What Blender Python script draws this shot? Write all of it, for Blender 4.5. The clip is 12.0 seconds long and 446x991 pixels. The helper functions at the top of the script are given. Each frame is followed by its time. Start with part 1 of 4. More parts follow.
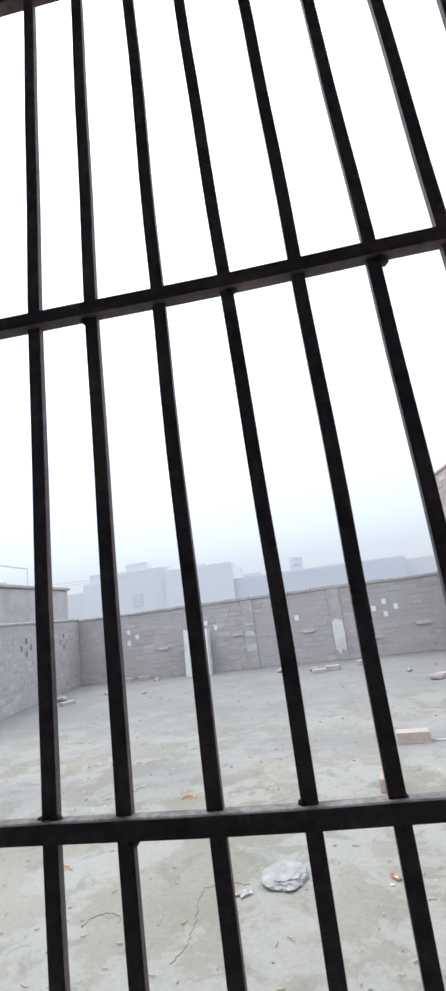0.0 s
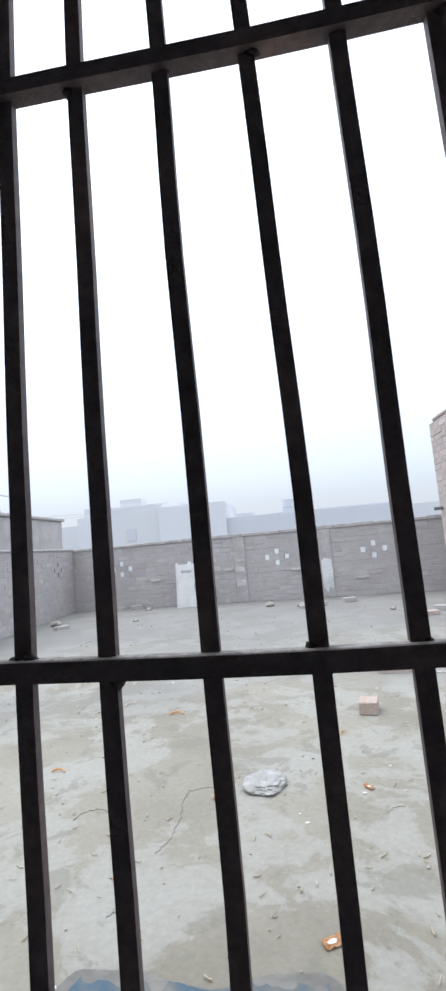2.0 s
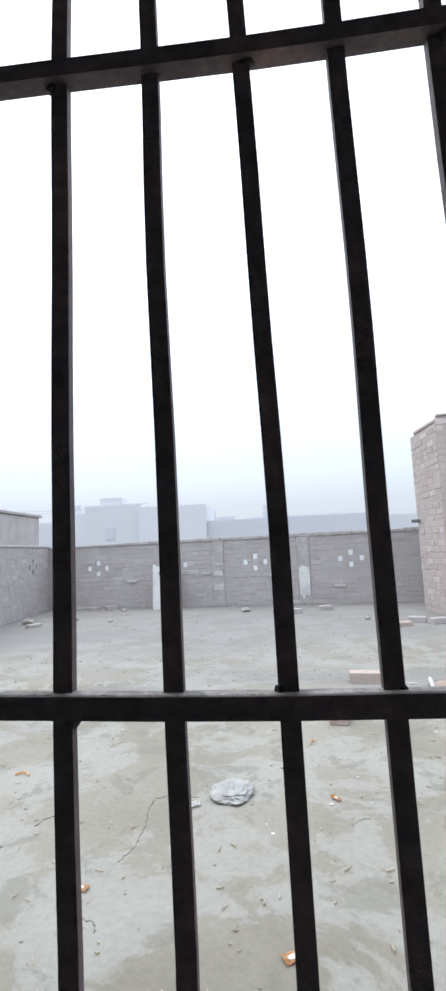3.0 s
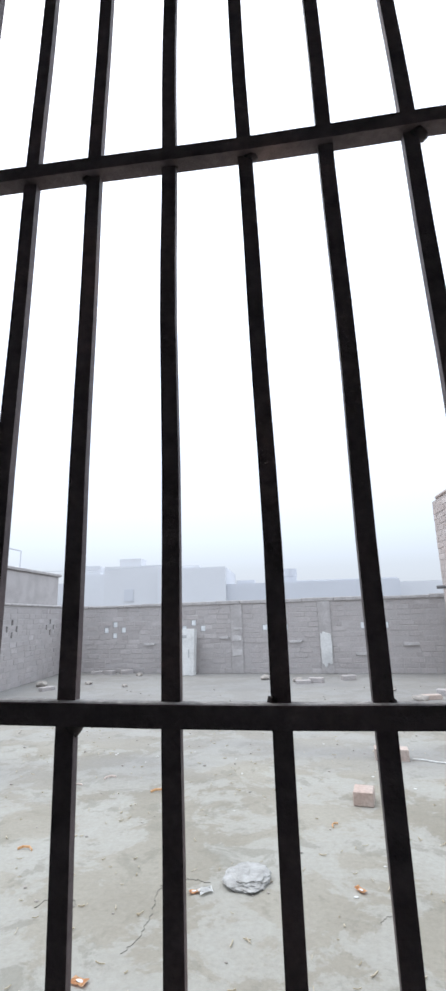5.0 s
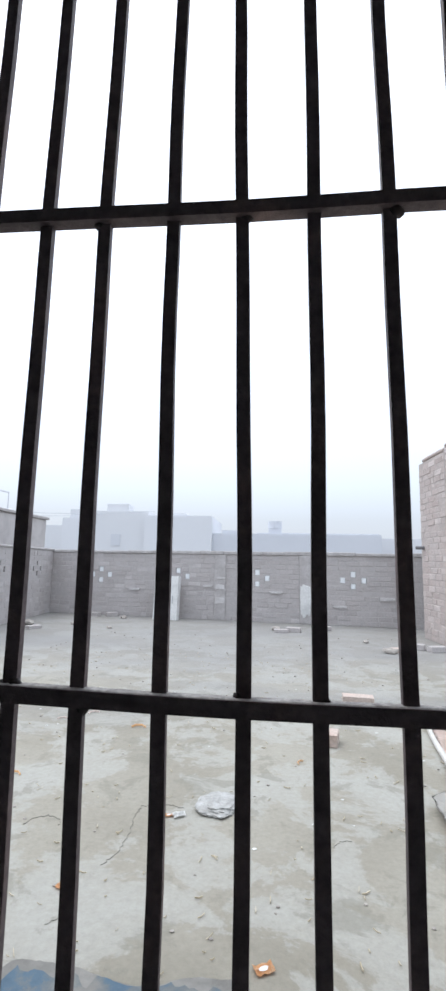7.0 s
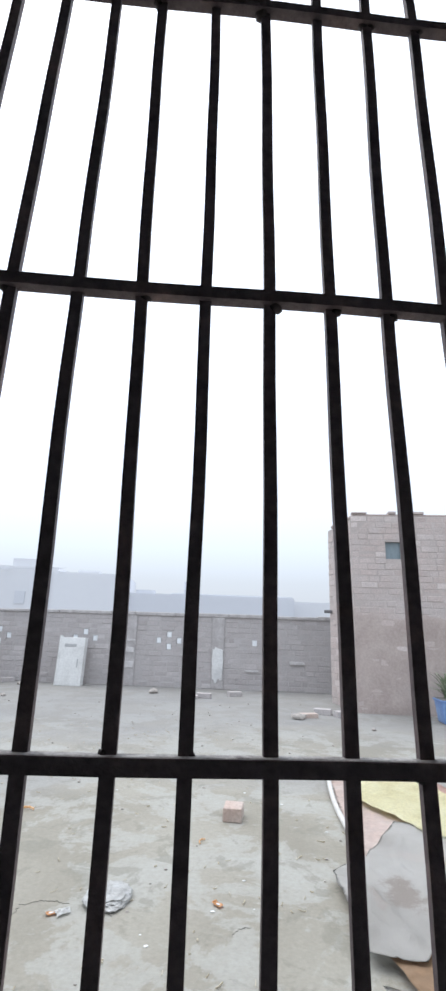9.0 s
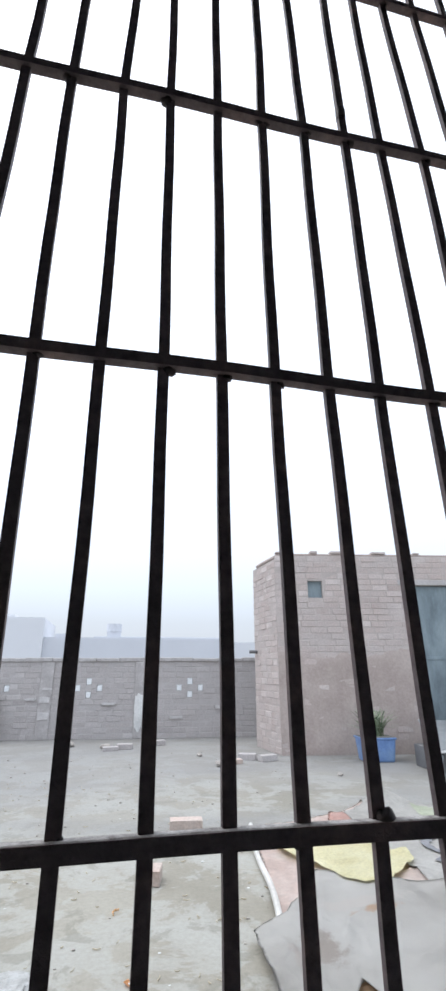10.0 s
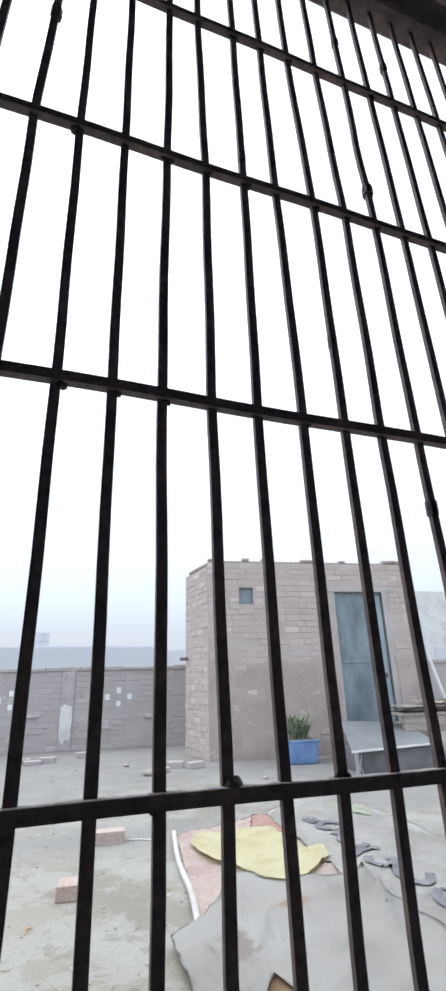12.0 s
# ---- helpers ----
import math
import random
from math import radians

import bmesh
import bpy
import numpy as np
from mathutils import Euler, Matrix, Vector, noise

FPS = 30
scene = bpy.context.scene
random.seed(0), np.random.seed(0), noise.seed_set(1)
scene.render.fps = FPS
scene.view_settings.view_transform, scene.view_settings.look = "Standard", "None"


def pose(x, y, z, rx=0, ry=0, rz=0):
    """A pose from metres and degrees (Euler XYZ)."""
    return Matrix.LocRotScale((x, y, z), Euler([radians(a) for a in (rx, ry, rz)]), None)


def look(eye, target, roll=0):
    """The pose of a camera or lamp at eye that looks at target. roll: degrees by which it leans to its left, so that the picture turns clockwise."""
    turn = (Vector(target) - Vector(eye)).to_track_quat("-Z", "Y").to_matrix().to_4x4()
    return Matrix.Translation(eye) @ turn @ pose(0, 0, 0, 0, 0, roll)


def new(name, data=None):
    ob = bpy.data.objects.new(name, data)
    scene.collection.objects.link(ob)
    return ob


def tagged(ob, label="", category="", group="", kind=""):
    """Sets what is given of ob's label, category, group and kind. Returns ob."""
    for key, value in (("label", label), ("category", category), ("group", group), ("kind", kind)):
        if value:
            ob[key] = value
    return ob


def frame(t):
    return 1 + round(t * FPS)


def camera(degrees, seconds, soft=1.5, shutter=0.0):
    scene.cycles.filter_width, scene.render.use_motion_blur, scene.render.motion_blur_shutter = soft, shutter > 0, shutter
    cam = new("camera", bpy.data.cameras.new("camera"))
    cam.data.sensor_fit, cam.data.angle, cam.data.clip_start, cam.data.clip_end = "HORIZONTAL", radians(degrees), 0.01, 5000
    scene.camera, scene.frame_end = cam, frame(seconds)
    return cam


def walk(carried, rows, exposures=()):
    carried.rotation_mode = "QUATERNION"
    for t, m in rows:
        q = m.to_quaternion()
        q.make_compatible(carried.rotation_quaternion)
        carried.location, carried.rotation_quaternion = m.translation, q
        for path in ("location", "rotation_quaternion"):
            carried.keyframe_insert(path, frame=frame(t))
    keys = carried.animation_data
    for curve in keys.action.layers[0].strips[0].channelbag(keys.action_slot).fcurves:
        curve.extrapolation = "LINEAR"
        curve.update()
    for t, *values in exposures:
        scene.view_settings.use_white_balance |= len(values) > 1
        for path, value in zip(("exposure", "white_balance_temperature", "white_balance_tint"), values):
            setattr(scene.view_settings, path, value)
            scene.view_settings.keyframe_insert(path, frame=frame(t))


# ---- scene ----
cam = camera(49.2, 12.0, soft=3.0)
PATH = [
    (0, (0.3647, -0.4798, 1.0640), (0.1231, 1.4514, 1.5244), -7.29),
    (0.5, (0.3603, -0.4633, 1.0486), (0.1467, 1.4730, 1.5011), -6.84),
    (1, (0.3621, -0.4541, 1.0394), (0.1223, 1.4879, 1.4528), -5.71),
    (1.5, (0.3591, -0.4499, 1.0287), (0.1076, 1.5046, 1.3701), -5.19),
    (2, (0.3473, -0.4315, 1.0150), (0.0943, 1.5404, 1.2334), -5.03),
    (2.5, (0.3317, -0.4284, 1.0083), (0.1515, 1.5601, 1.1236), -2.78),
    (3, (0.3503, -0.4210, 1.0272), (0.1744, 1.5584, 1.2527), -2.70),
    (3.5, (0.3629, -0.4140, 1.0162), (0.0823, 1.5382, 1.3482), -1.51),
    (3.7, (0.3609, -0.4150, 1.0158), (0.0818, 1.5361, 1.3552), -2.58),
    (5.3, (0.3600, -0.4508, 1.0052), (0.1420, 1.4442, 1.6065), -0.60),
    (5.5, (0.3533, -0.4619, 1.0075), (0.1606, 1.3964, 1.7214), 0.38),
    (6, (0.3417, -0.4612, 1.0272), (0.1398, 1.4607, 1.5424), 4.72),
    (6.5, (0.3498, -0.4801, 1.0537), (0.1100, 1.4778, 1.3843), 5.50),
    (7, (0.3700, -0.4914, 1.0414), (0.1644, 1.4784, 1.3196), 1.10),
    (7.2, (0.3772, -0.4910, 1.0360), (0.2118, 1.4858, 1.2906), -0.54),
    (8.8, (0.3899, -0.5060, 1.0330), (0.4933, 1.4416, 1.4756), 1.94),
    (9, (0.3925, -0.5069, 1.0372), (0.5131, 1.4191, 1.5623), 1.87),
    (9.5, (0.4055, -0.5101, 1.0466), (0.7251, 1.3553, 1.6933), 0.17),
    (10, (0.4168, -0.5174, 1.0497), (0.8199, 1.3198, 1.7298), -0.19),
    (10.5, (0.4367, -0.5302, 1.0481), (0.9197, 1.2846, 1.7360), -0.38),
    (11, (0.4471, -0.5551, 1.0431), (0.9644, 1.2465, 1.7408), -0.60),
    (11.5, (0.4612, -0.5645, 1.0352), (1.0525, 1.2090, 1.7459), -1.54),
    (12, (0.4478, -0.5627, 1.0365), (1.0956, 1.1939, 1.7397), -1.57),
]
walk(cam, [(t, look(eye, target, roll)) for t, eye, target, roll in PATH], exposures=((0.0, 0.32, 5980, 8), (12.0, 0.32, 5980, 8)))


# ---- world and light ----
def build_world():
    w = bpy.data.worlds.new("overcast")
    scene.world = w
    w.use_nodes = True
    nt = w.node_tree
    nt.nodes.clear()
    out = nt.nodes.new("ShaderNodeOutputWorld")
    sky = nt.nodes.new("ShaderNodeTexSky")
    sky.sky_type = "NISHITA"
    sky.sun_disc = False
    sky.sun_elevation = radians(71)
    sky.sun_rotation = radians(297)
    sky.dust_density = 6.0
    bg1 = nt.nodes.new("ShaderNodeBackground")
    bg1.inputs["Strength"].default_value = 0.05
    nt.links.new(sky.outputs[0], bg1.inputs["Color"])
    tc = nt.nodes.new("ShaderNodeTexCoord")
    sep = nt.nodes.new("ShaderNodeSeparateXYZ")
    nt.links.new(tc.outputs["Generated"], sep.inputs[0])
    ramp = nt.nodes.new("ShaderNodeValToRGB")
    e = ramp.color_ramp.elements
    e[0].position, e[0].color = 0.0, FOG_LOW
    e[1].position, e[1].color = 0.62, FOG_TOP
    for p, c in ((0.09, FOG_LOW), (0.20, FOG_MID), (0.40, FOG_HIGH)):
        k = e.new(p)
        k.color = c
    nt.links.new(sep.outputs["Z"], ramp.inputs[0])
    bg2 = nt.nodes.new("ShaderNodeBackground")
    bg2.inputs["Strength"].default_value = FOG_STRENGTH
    nt.links.new(ramp.outputs[0], bg2.inputs["Color"])
    add = nt.nodes.new("ShaderNodeAddShader")
    nt.links.new(bg1.outputs[0], add.inputs[0])
    nt.links.new(bg2.outputs[0], add.inputs[1])
    nt.links.new(add.outputs[0], out.inputs[0])


FOG_LOW = (0.485, 0.494, 0.520, 1)
FOG_MID = (0.635, 0.650, 0.685, 1)
FOG_HIGH = (0.87, 0.89, 0.94, 1)
FOG_TOP = (1.0, 1.02, 1.06, 1)
FOG_STRENGTH = 1.12
build_world()
sun = new("sun", bpy.data.lights.new("sun", "SUN"))
sun.data.energy, sun.data.angle, sun.data.color = 0.7, radians(60), (1.0, 0.97, 0.92)
sun.matrix_world = look((-3, 1.5, 10), (0, 0, 0))


# ---- materials ----
def mat(name, rough=0.8, metal=0.0):
    m = bpy.data.materials.new(name)
    m.use_nodes = True
    b = m.node_tree.nodes["Principled BSDF"]
    b.inputs["Roughness"].default_value = rough
    b.inputs["Metallic"].default_value = metal
    return m, m.node_tree, b


def ramp_node(nt, stops):
    r = nt.nodes.new("ShaderNodeValToRGB")
    e = r.color_ramp.elements
    e[0].position, e[0].color = stops[0][0], (*stops[0][1], 1)
    e[1].position, e[1].color = stops[-1][0], (*stops[-1][1], 1)
    for p, c in stops[1:-1]:
        e.new(p).color = (*c, 1)
    return r


def noise_node(nt, scale, detail=6.0, rough=0.6, coord="Object", stretch=None, warp=0.0):
    tc = nt.nodes.new("ShaderNodeTexCoord")
    n = nt.nodes.new("ShaderNodeTexNoise")
    n.inputs["Scale"].default_value = scale
    n.inputs["Detail"].default_value = detail
    n.inputs["Roughness"].default_value = rough
    n.inputs["Distortion"].default_value = warp
    src = tc.outputs[coord]
    if stretch:
        mp = nt.nodes.new("ShaderNodeMapping")
        mp.inputs["Scale"].default_value = stretch
        nt.links.new(src, mp.inputs[0])
        src = mp.outputs[0]
    nt.links.new(src, n.inputs["Vector"])
    return n


def mix(nt, fac, a, b, mode="MIX"):
    x = nt.nodes.new("ShaderNodeMix")
    x.data_type, x.blend_type = "RGBA", mode
    for sock, v in ((x.inputs["Factor"], fac), (x.inputs["A"], a), (x.inputs["B"], b)):
        if hasattr(v, "links"):
            nt.links.new(v, sock)
        elif isinstance(v, tuple):
            sock.default_value = (*v, 1)
        else:
            sock.default_value = v
    return x.outputs["Result"]


def bump(nt, b, height, strength=0.4, dist=0.01):
    k = nt.nodes.new("ShaderNodeBump")
    k.inputs["Strength"].default_value = strength
    k.inputs["Distance"].default_value = dist
    nt.links.new(height, k.inputs["Height"])
    nt.links.new(k.outputs[0], b.inputs["Normal"])


def two_scale(name, lo, mid, hi, big=1.5, fine=40.0, rough=0.85, metal=0.0, bump_s=0.35, bump_d=0.004, coord="Object", stretch=None, amount=0.35):
    """A surface with large blotches, fine grain and relief."""
    m, nt, b = mat(name, rough, metal)
    n1 = noise_node(nt, big, 5, 0.6, coord, stretch, 0.4)
    r1 = ramp_node(nt, ((0.3, lo), (0.5, mid), (0.7, hi)))
    nt.links.new(n1.outputs["Fac"], r1.inputs[0])
    n2 = noise_node(nt, fine, 6, 0.7, coord, stretch)
    r2 = ramp_node(nt, ((0.3, (0.62, 0.62, 0.62)), (0.7, (1.3, 1.3, 1.3))))
    nt.links.new(n2.outputs["Fac"], r2.inputs[0])
    nt.links.new(mix(nt, amount, r1.outputs[0], mix(nt, 1.0, r1.outputs[0], r2.outputs[0], "MULTIPLY")), b.inputs["Base Color"])
    bump(nt, b, n2.outputs["Fac"], bump_s, bump_d)
    return m


def brick_mat(name, a, b_, c, dirt):
    m, nt, b = mat(name, 0.92)
    oi = nt.nodes.new("ShaderNodeObjectInfo")
    geo = nt.nodes.new("ShaderNodeNewGeometry")
    s = nt.nodes.new("ShaderNodeMath")
    s.operation = "ADD"
    nt.links.new(oi.outputs["Random"], s.inputs[0])
    nt.links.new(geo.outputs["Random Per Island"], s.inputs[1])
    fr = nt.nodes.new("ShaderNodeMath")
    fr.operation = "FRACT"
    nt.links.new(s.outputs[0], fr.inputs[0])
    r = ramp_node(nt, ((0.0, a), (0.35, b_), (0.75, b_), (1.0, c)))
    nt.links.new(fr.outputs[0], r.inputs[0])
    tc = nt.nodes.new("ShaderNodeNewGeometry")
    n = nt.nodes.new("ShaderNodeTexNoise")
    n.inputs["Scale"].default_value, n.inputs["Detail"].default_value = 3.0, 8
    nt.links.new(tc.outputs["Position"], n.inputs["Vector"])
    rd = ramp_node(nt, ((0.42, (0, 0, 0)), (0.62, (1, 1, 1))))
    nt.links.new(n.outputs["Fac"], rd.inputs[0])
    col = mix(nt, rd.outputs[0], r.outputs[0], dirt)
    n2 = nt.nodes.new("ShaderNodeTexNoise")
    n2.inputs["Scale"].default_value, n2.inputs["Detail"].default_value = 60.0, 6
    nt.links.new(tc.outputs["Position"], n2.inputs["Vector"])
    r2 = ramp_node(nt, ((0.3, (0.75, 0.75, 0.75)), (0.7, (1.2, 1.2, 1.2))))
    nt.links.new(n2.outputs["Fac"], r2.inputs[0])
    nt.links.new(mix(nt, 0.6, col, mix(nt, 1.0, col, r2.outputs[0], "MULTIPLY")), b.inputs["Base Color"])
    bump(nt, b, n2.outputs["Fac"], 0.5, 0.006)
    return m


def ground_mat():
    m, nt, b = mat("concrete_yard", 0.85)
    n1 = noise_node(nt, 0.8, 8, 0.6, "Object", None, 0.3)
    r1 = ramp_node(nt, ((0.35, (0.233, 0.216, 0.173)), (0.5, (0.283, 0.264, 0.217)), (0.65, (0.322, 0.305, 0.256))))
    nt.links.new(n1.outputs["Fac"], r1.inputs[0])
    # pale dry crust with ragged borders
    n3 = noise_node(nt, 2.2, 12, 0.68, "Object", None, 0.35)
    r3 = ramp_node(nt, ((0.49, (0, 0, 0)), (0.515, (0.6, 0.6, 0.6)), (0.62, (0.9, 0.9, 0.9))))
    nt.links.new(n3.outputs["Fac"], r3.inputs[0])
    col = mix(nt, r3.outputs[0], r1.outputs[0], (0.358, 0.352, 0.317))
    # damp dark blotches
    n4 = noise_node(nt, 4.6, 11, 0.68, "Object", None, 0.5)
    r4 = ramp_node(nt, ((0.55, (0, 0, 0)), (0.60, (0.55, 0.55, 0.55))))
    nt.links.new(n4.outputs["Fac"], r4.inputs[0])
    col = mix(nt, r4.outputs[0], col, (0.205, 0.197, 0.160))
    # broad darker grey stretches, drawn out along x
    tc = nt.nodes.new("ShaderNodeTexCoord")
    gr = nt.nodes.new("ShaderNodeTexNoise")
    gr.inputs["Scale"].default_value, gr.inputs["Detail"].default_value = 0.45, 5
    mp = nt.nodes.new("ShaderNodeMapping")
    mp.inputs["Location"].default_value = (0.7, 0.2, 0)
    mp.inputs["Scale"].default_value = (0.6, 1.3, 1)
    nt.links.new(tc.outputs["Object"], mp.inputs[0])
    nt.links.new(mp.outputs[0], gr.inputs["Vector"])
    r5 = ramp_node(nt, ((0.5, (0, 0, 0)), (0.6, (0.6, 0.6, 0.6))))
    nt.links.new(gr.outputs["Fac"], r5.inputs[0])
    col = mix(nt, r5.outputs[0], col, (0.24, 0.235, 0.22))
    # the far side of the yard is mixed darker: its border wanders with the blotches
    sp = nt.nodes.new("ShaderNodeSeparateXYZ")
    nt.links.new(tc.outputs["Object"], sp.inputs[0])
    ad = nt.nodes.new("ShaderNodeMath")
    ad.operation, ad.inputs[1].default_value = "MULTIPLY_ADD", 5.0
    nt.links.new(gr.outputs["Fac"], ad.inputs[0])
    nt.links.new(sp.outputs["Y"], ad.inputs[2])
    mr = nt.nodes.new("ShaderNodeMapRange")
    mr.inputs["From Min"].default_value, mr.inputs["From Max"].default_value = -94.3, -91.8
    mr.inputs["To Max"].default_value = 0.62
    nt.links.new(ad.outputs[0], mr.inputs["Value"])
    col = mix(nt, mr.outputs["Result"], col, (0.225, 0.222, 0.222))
    n2 = noise_node(nt, 45, 8, 0.75)
    r2 = ramp_node(nt, ((0.3, (0.72, 0.72, 0.72)), (0.7, (1.2, 1.2, 1.2))))
    nt.links.new(n2.outputs["Fac"], r2.inputs[0])
    nt.links.new(mix(nt, 0.5, col, mix(nt, 1.0, col, r2.outputs[0], "MULTIPLY")), b.inputs["Base Color"])
    n6 = noise_node(nt, 7, 10, 0.7)
    bump(nt, b, n6.outputs["Fac"], 0.5, 0.02)
    return m


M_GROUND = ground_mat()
M_BRICK = brick_mat("dusty_brick", (0.435, 0.365, 0.338), (0.49, 0.418, 0.388), (0.60, 0.535, 0.505), (0.485, 0.43, 0.405))
# weathered brick, made greyer and lower in contrast to carry distance haze
M_BRICK_FAR = brick_mat("weathered_hazed_brick", (0.40, 0.37, 0.36), (0.44, 0.407, 0.395), (0.53, 0.50, 0.488), (0.445, 0.417, 0.407))
M_LOOSE = brick_mat("loose_brick", (0.44, 0.345, 0.295), (0.49, 0.39, 0.335), (0.53, 0.43, 0.375), (0.49, 0.42, 0.375))
M_PIER = two_scale("rendered_pier", (0.36, 0.335, 0.325), (0.43, 0.405, 0.395), (0.52, 0.50, 0.49), 7.0, 40, bump_d=0.01)
M_JOINT = two_scale("brick_joint", (0.40, 0.352, 0.328), (0.46, 0.405, 0.378), (0.54, 0.49, 0.462), 2.0, 50)
M_MORTAR = two_scale("mortar", (0.40, 0.375, 0.365), (0.445, 0.42, 0.41), (0.50, 0.475, 0.465), 2.0, 50)
M_MUD = two_scale("mud_plaster", (0.365, 0.302, 0.274), (0.425, 0.358, 0.325), (0.48, 0.415, 0.382), 1.6, 30, bump_d=0.01)
M_PLASTER = two_scale("pale_plaster", (0.55, 0.55, 0.54), (0.68, 0.68, 0.66), (0.76, 0.76, 0.75), 2.0, 30)
M_PATCH = two_scale("worn_lime_patch", (0.46, 0.44, 0.43), (0.54, 0.52, 0.51), (0.62, 0.60, 0.59), 6.0, 40)
M_WHITEWASH = two_scale("whitewash", (0.74, 0.76, 0.77), (0.81, 0.83, 0.84), (0.85, 0.87, 0.87), 2.0, 40)
M_ROOMWALL = two_scale("room_plaster", (0.74, 0.75, 0.77), (0.80, 0.81, 0.83), (0.84, 0.85, 0.87), 1.2, 30)
M_IRON = two_scale("painted_iron", (0.115, 0.090, 0.090), (0.160, 0.124, 0.122), (0.235, 0.165, 0.148), 14.0, 120.0, 0.62, 0.0, 0.6, 0.002, amount=0.8)
M_IRON.node_tree.nodes["Principled BSDF"].inputs["Specular IOR Level"].default_value = 0.3
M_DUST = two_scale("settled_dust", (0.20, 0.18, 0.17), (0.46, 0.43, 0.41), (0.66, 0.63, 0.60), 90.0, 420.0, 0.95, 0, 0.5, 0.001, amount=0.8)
M_WELD = two_scale("weld_iron", (0.03, 0.024, 0.024), (0.06, 0.048, 0.045), (0.12, 0.09, 0.08), 40.0, 160.0, 0.55, 0.3)
# distance haze is mixed into these pale bluish base colours
M_HAZED_WALL = two_scale("haze_coloured_plaster", (0.640, 0.645, 0.664), (0.652, 0.657, 0.675), (0.664, 0.669, 0.687), 0.15, 2.0, 0.95, 0, 0.0, amount=0.03)
M_HAZED_PALE = two_scale("haze_coloured_lime", (0.655, 0.662, 0.684), (0.668, 0.675, 0.696), (0.68, 0.687, 0.708), 0.15, 2.0, 0.95, 0, 0.0, amount=0.03)
M_HAZED_DARK = two_scale("haze_coloured_brick", (0.575, 0.588, 0.622), (0.588, 0.60, 0.634), (0.60, 0.612, 0.646), 0.2, 3.0, 0.95, 0, 0.0, amount=0.03)
M_WHITE = two_scale("enamel_white", (0.62, 0.62, 0.60), (0.72, 0.72, 0.70), (0.78, 0.78, 0.76), 3.0, 30, 0.5)
M_GREY = two_scale("grey_plastic", (0.36, 0.36, 0.36), (0.42, 0.42, 0.42), (0.47, 0.47, 0.47), 8.0, 60, 0.6)
M_DOOR = two_scale("teal_sheet_steel", (0.115, 0.145, 0.165), (0.20, 0.25, 0.275), (0.255, 0.31, 0.335), 2.2, 20, 0.55, 0.0, 0.2, 0.002, stretch=(1.5, 1, 0.55))
M_DOOR_PALE = two_scale("pale_blue_steel", (0.23, 0.29, 0.325), (0.30, 0.365, 0.40), (0.36, 0.42, 0.45), 3.0, 30, 0.55)
M_BLUE_TUB = two_scale("blue_plastic", (0.13, 0.22, 0.45), (0.17, 0.28, 0.53), (0.24, 0.36, 0.58), 6.0, 60, 0.45)
M_LEAF = two_scale("leaf", (0.15, 0.19, 0.12), (0.22, 0.27, 0.17), (0.36, 0.37, 0.27), 8.0, 60, 0.6)
M_FLEX = two_scale("white_flex_sheet", (0.45, 0.43, 0.395), (0.565, 0.547, 0.51), (0.63, 0.615, 0.58), 2.4, 25, 0.55, 0, 0.5, 0.004)
M_PINK = two_scale("faded_pink_sheet", (0.60, 0.48, 0.42), (0.72, 0.61, 0.55), (0.77, 0.70, 0.65), 3.5, 30, 0.7)
M_RED = two_scale("faded_red_print", (0.56, 0.34, 0.28), (0.62, 0.41, 0.35), (0.68, 0.50, 0.45), 5.0, 30, 0.7)
M_YELLOW = two_scale("faded_yellow_cloth", (0.66, 0.61, 0.37), (0.765, 0.725, 0.49), (0.81, 0.78, 0.57), 5.0, 60, 0.85, 0, 0.6, 0.006)
M_PALE_GREEN = two_scale("faded_green_print", (0.50, 0.53, 0.40), (0.58, 0.61, 0.48), (0.63, 0.65, 0.54), 6.0, 40, 0.7)
M_CARD = two_scale("brown_cardboard", (0.30, 0.19, 0.11), (0.40, 0.27, 0.165), (0.47, 0.34, 0.23), 5.0, 40, 0.85)
M_INK = two_scale("faded_grey_ink", (0.12, 0.12, 0.13), (0.17, 0.17, 0.18), (0.25, 0.25, 0.26), 9.0, 60, 0.7)
M_SHEETMETAL = two_scale("galvanised_sheet", (0.36, 0.38, 0.39), (0.46, 0.48, 0.49), (0.54, 0.56, 0.57), 2.0, 30, 0.5, 0.2)
M_BOX = two_scale("grey_painted_tin", (0.10, 0.10, 0.105), (0.145, 0.145, 0.15), (0.20, 0.20, 0.20), 3.0, 40, 0.6)
M_WOOD = two_scale("weathered_wood", (0.25, 0.22, 0.19), (0.36, 0.32, 0.28), (0.46, 0.42, 0.38), 3.0, 40, 0.85, stretch=(1, 8, 8))
M_SACK = two_scale("beige_sacking", (0.48, 0.44, 0.38), (0.60, 0.56, 0.50), (0.68, 0.65, 0.60), 4.0, 60, 0.85)
M_ORANGE = two_scale("orange_foil", (0.62, 0.29, 0.11), (0.72, 0.40, 0.18), (0.80, 0.60, 0.40), 40.0, 200, 0.4)
M_PAPER = two_scale("white_paper", (0.6, 0.6, 0.58), (0.74, 0.74, 0.72), (0.8, 0.8, 0.79), 30.0, 200, 0.7)
M_PLASTIC = two_scale("dirty_clear_plastic", (0.27, 0.265, 0.25), (0.36, 0.355, 0.335), (0.47, 0.47, 0.455), 26.0, 120, 0.35, 0, 0.6, 0.004)
M_STRAW = two_scale("straw", (0.40, 0.33, 0.22), (0.52, 0.45, 0.33), (0.6, 0.54, 0.44), 20.0, 100, 0.8)
M_STONE = two_scale("rubble", (0.26, 0.24, 0.22), (0.36, 0.33, 0.30), (0.46, 0.42, 0.38), 10.0, 80, 0.9)
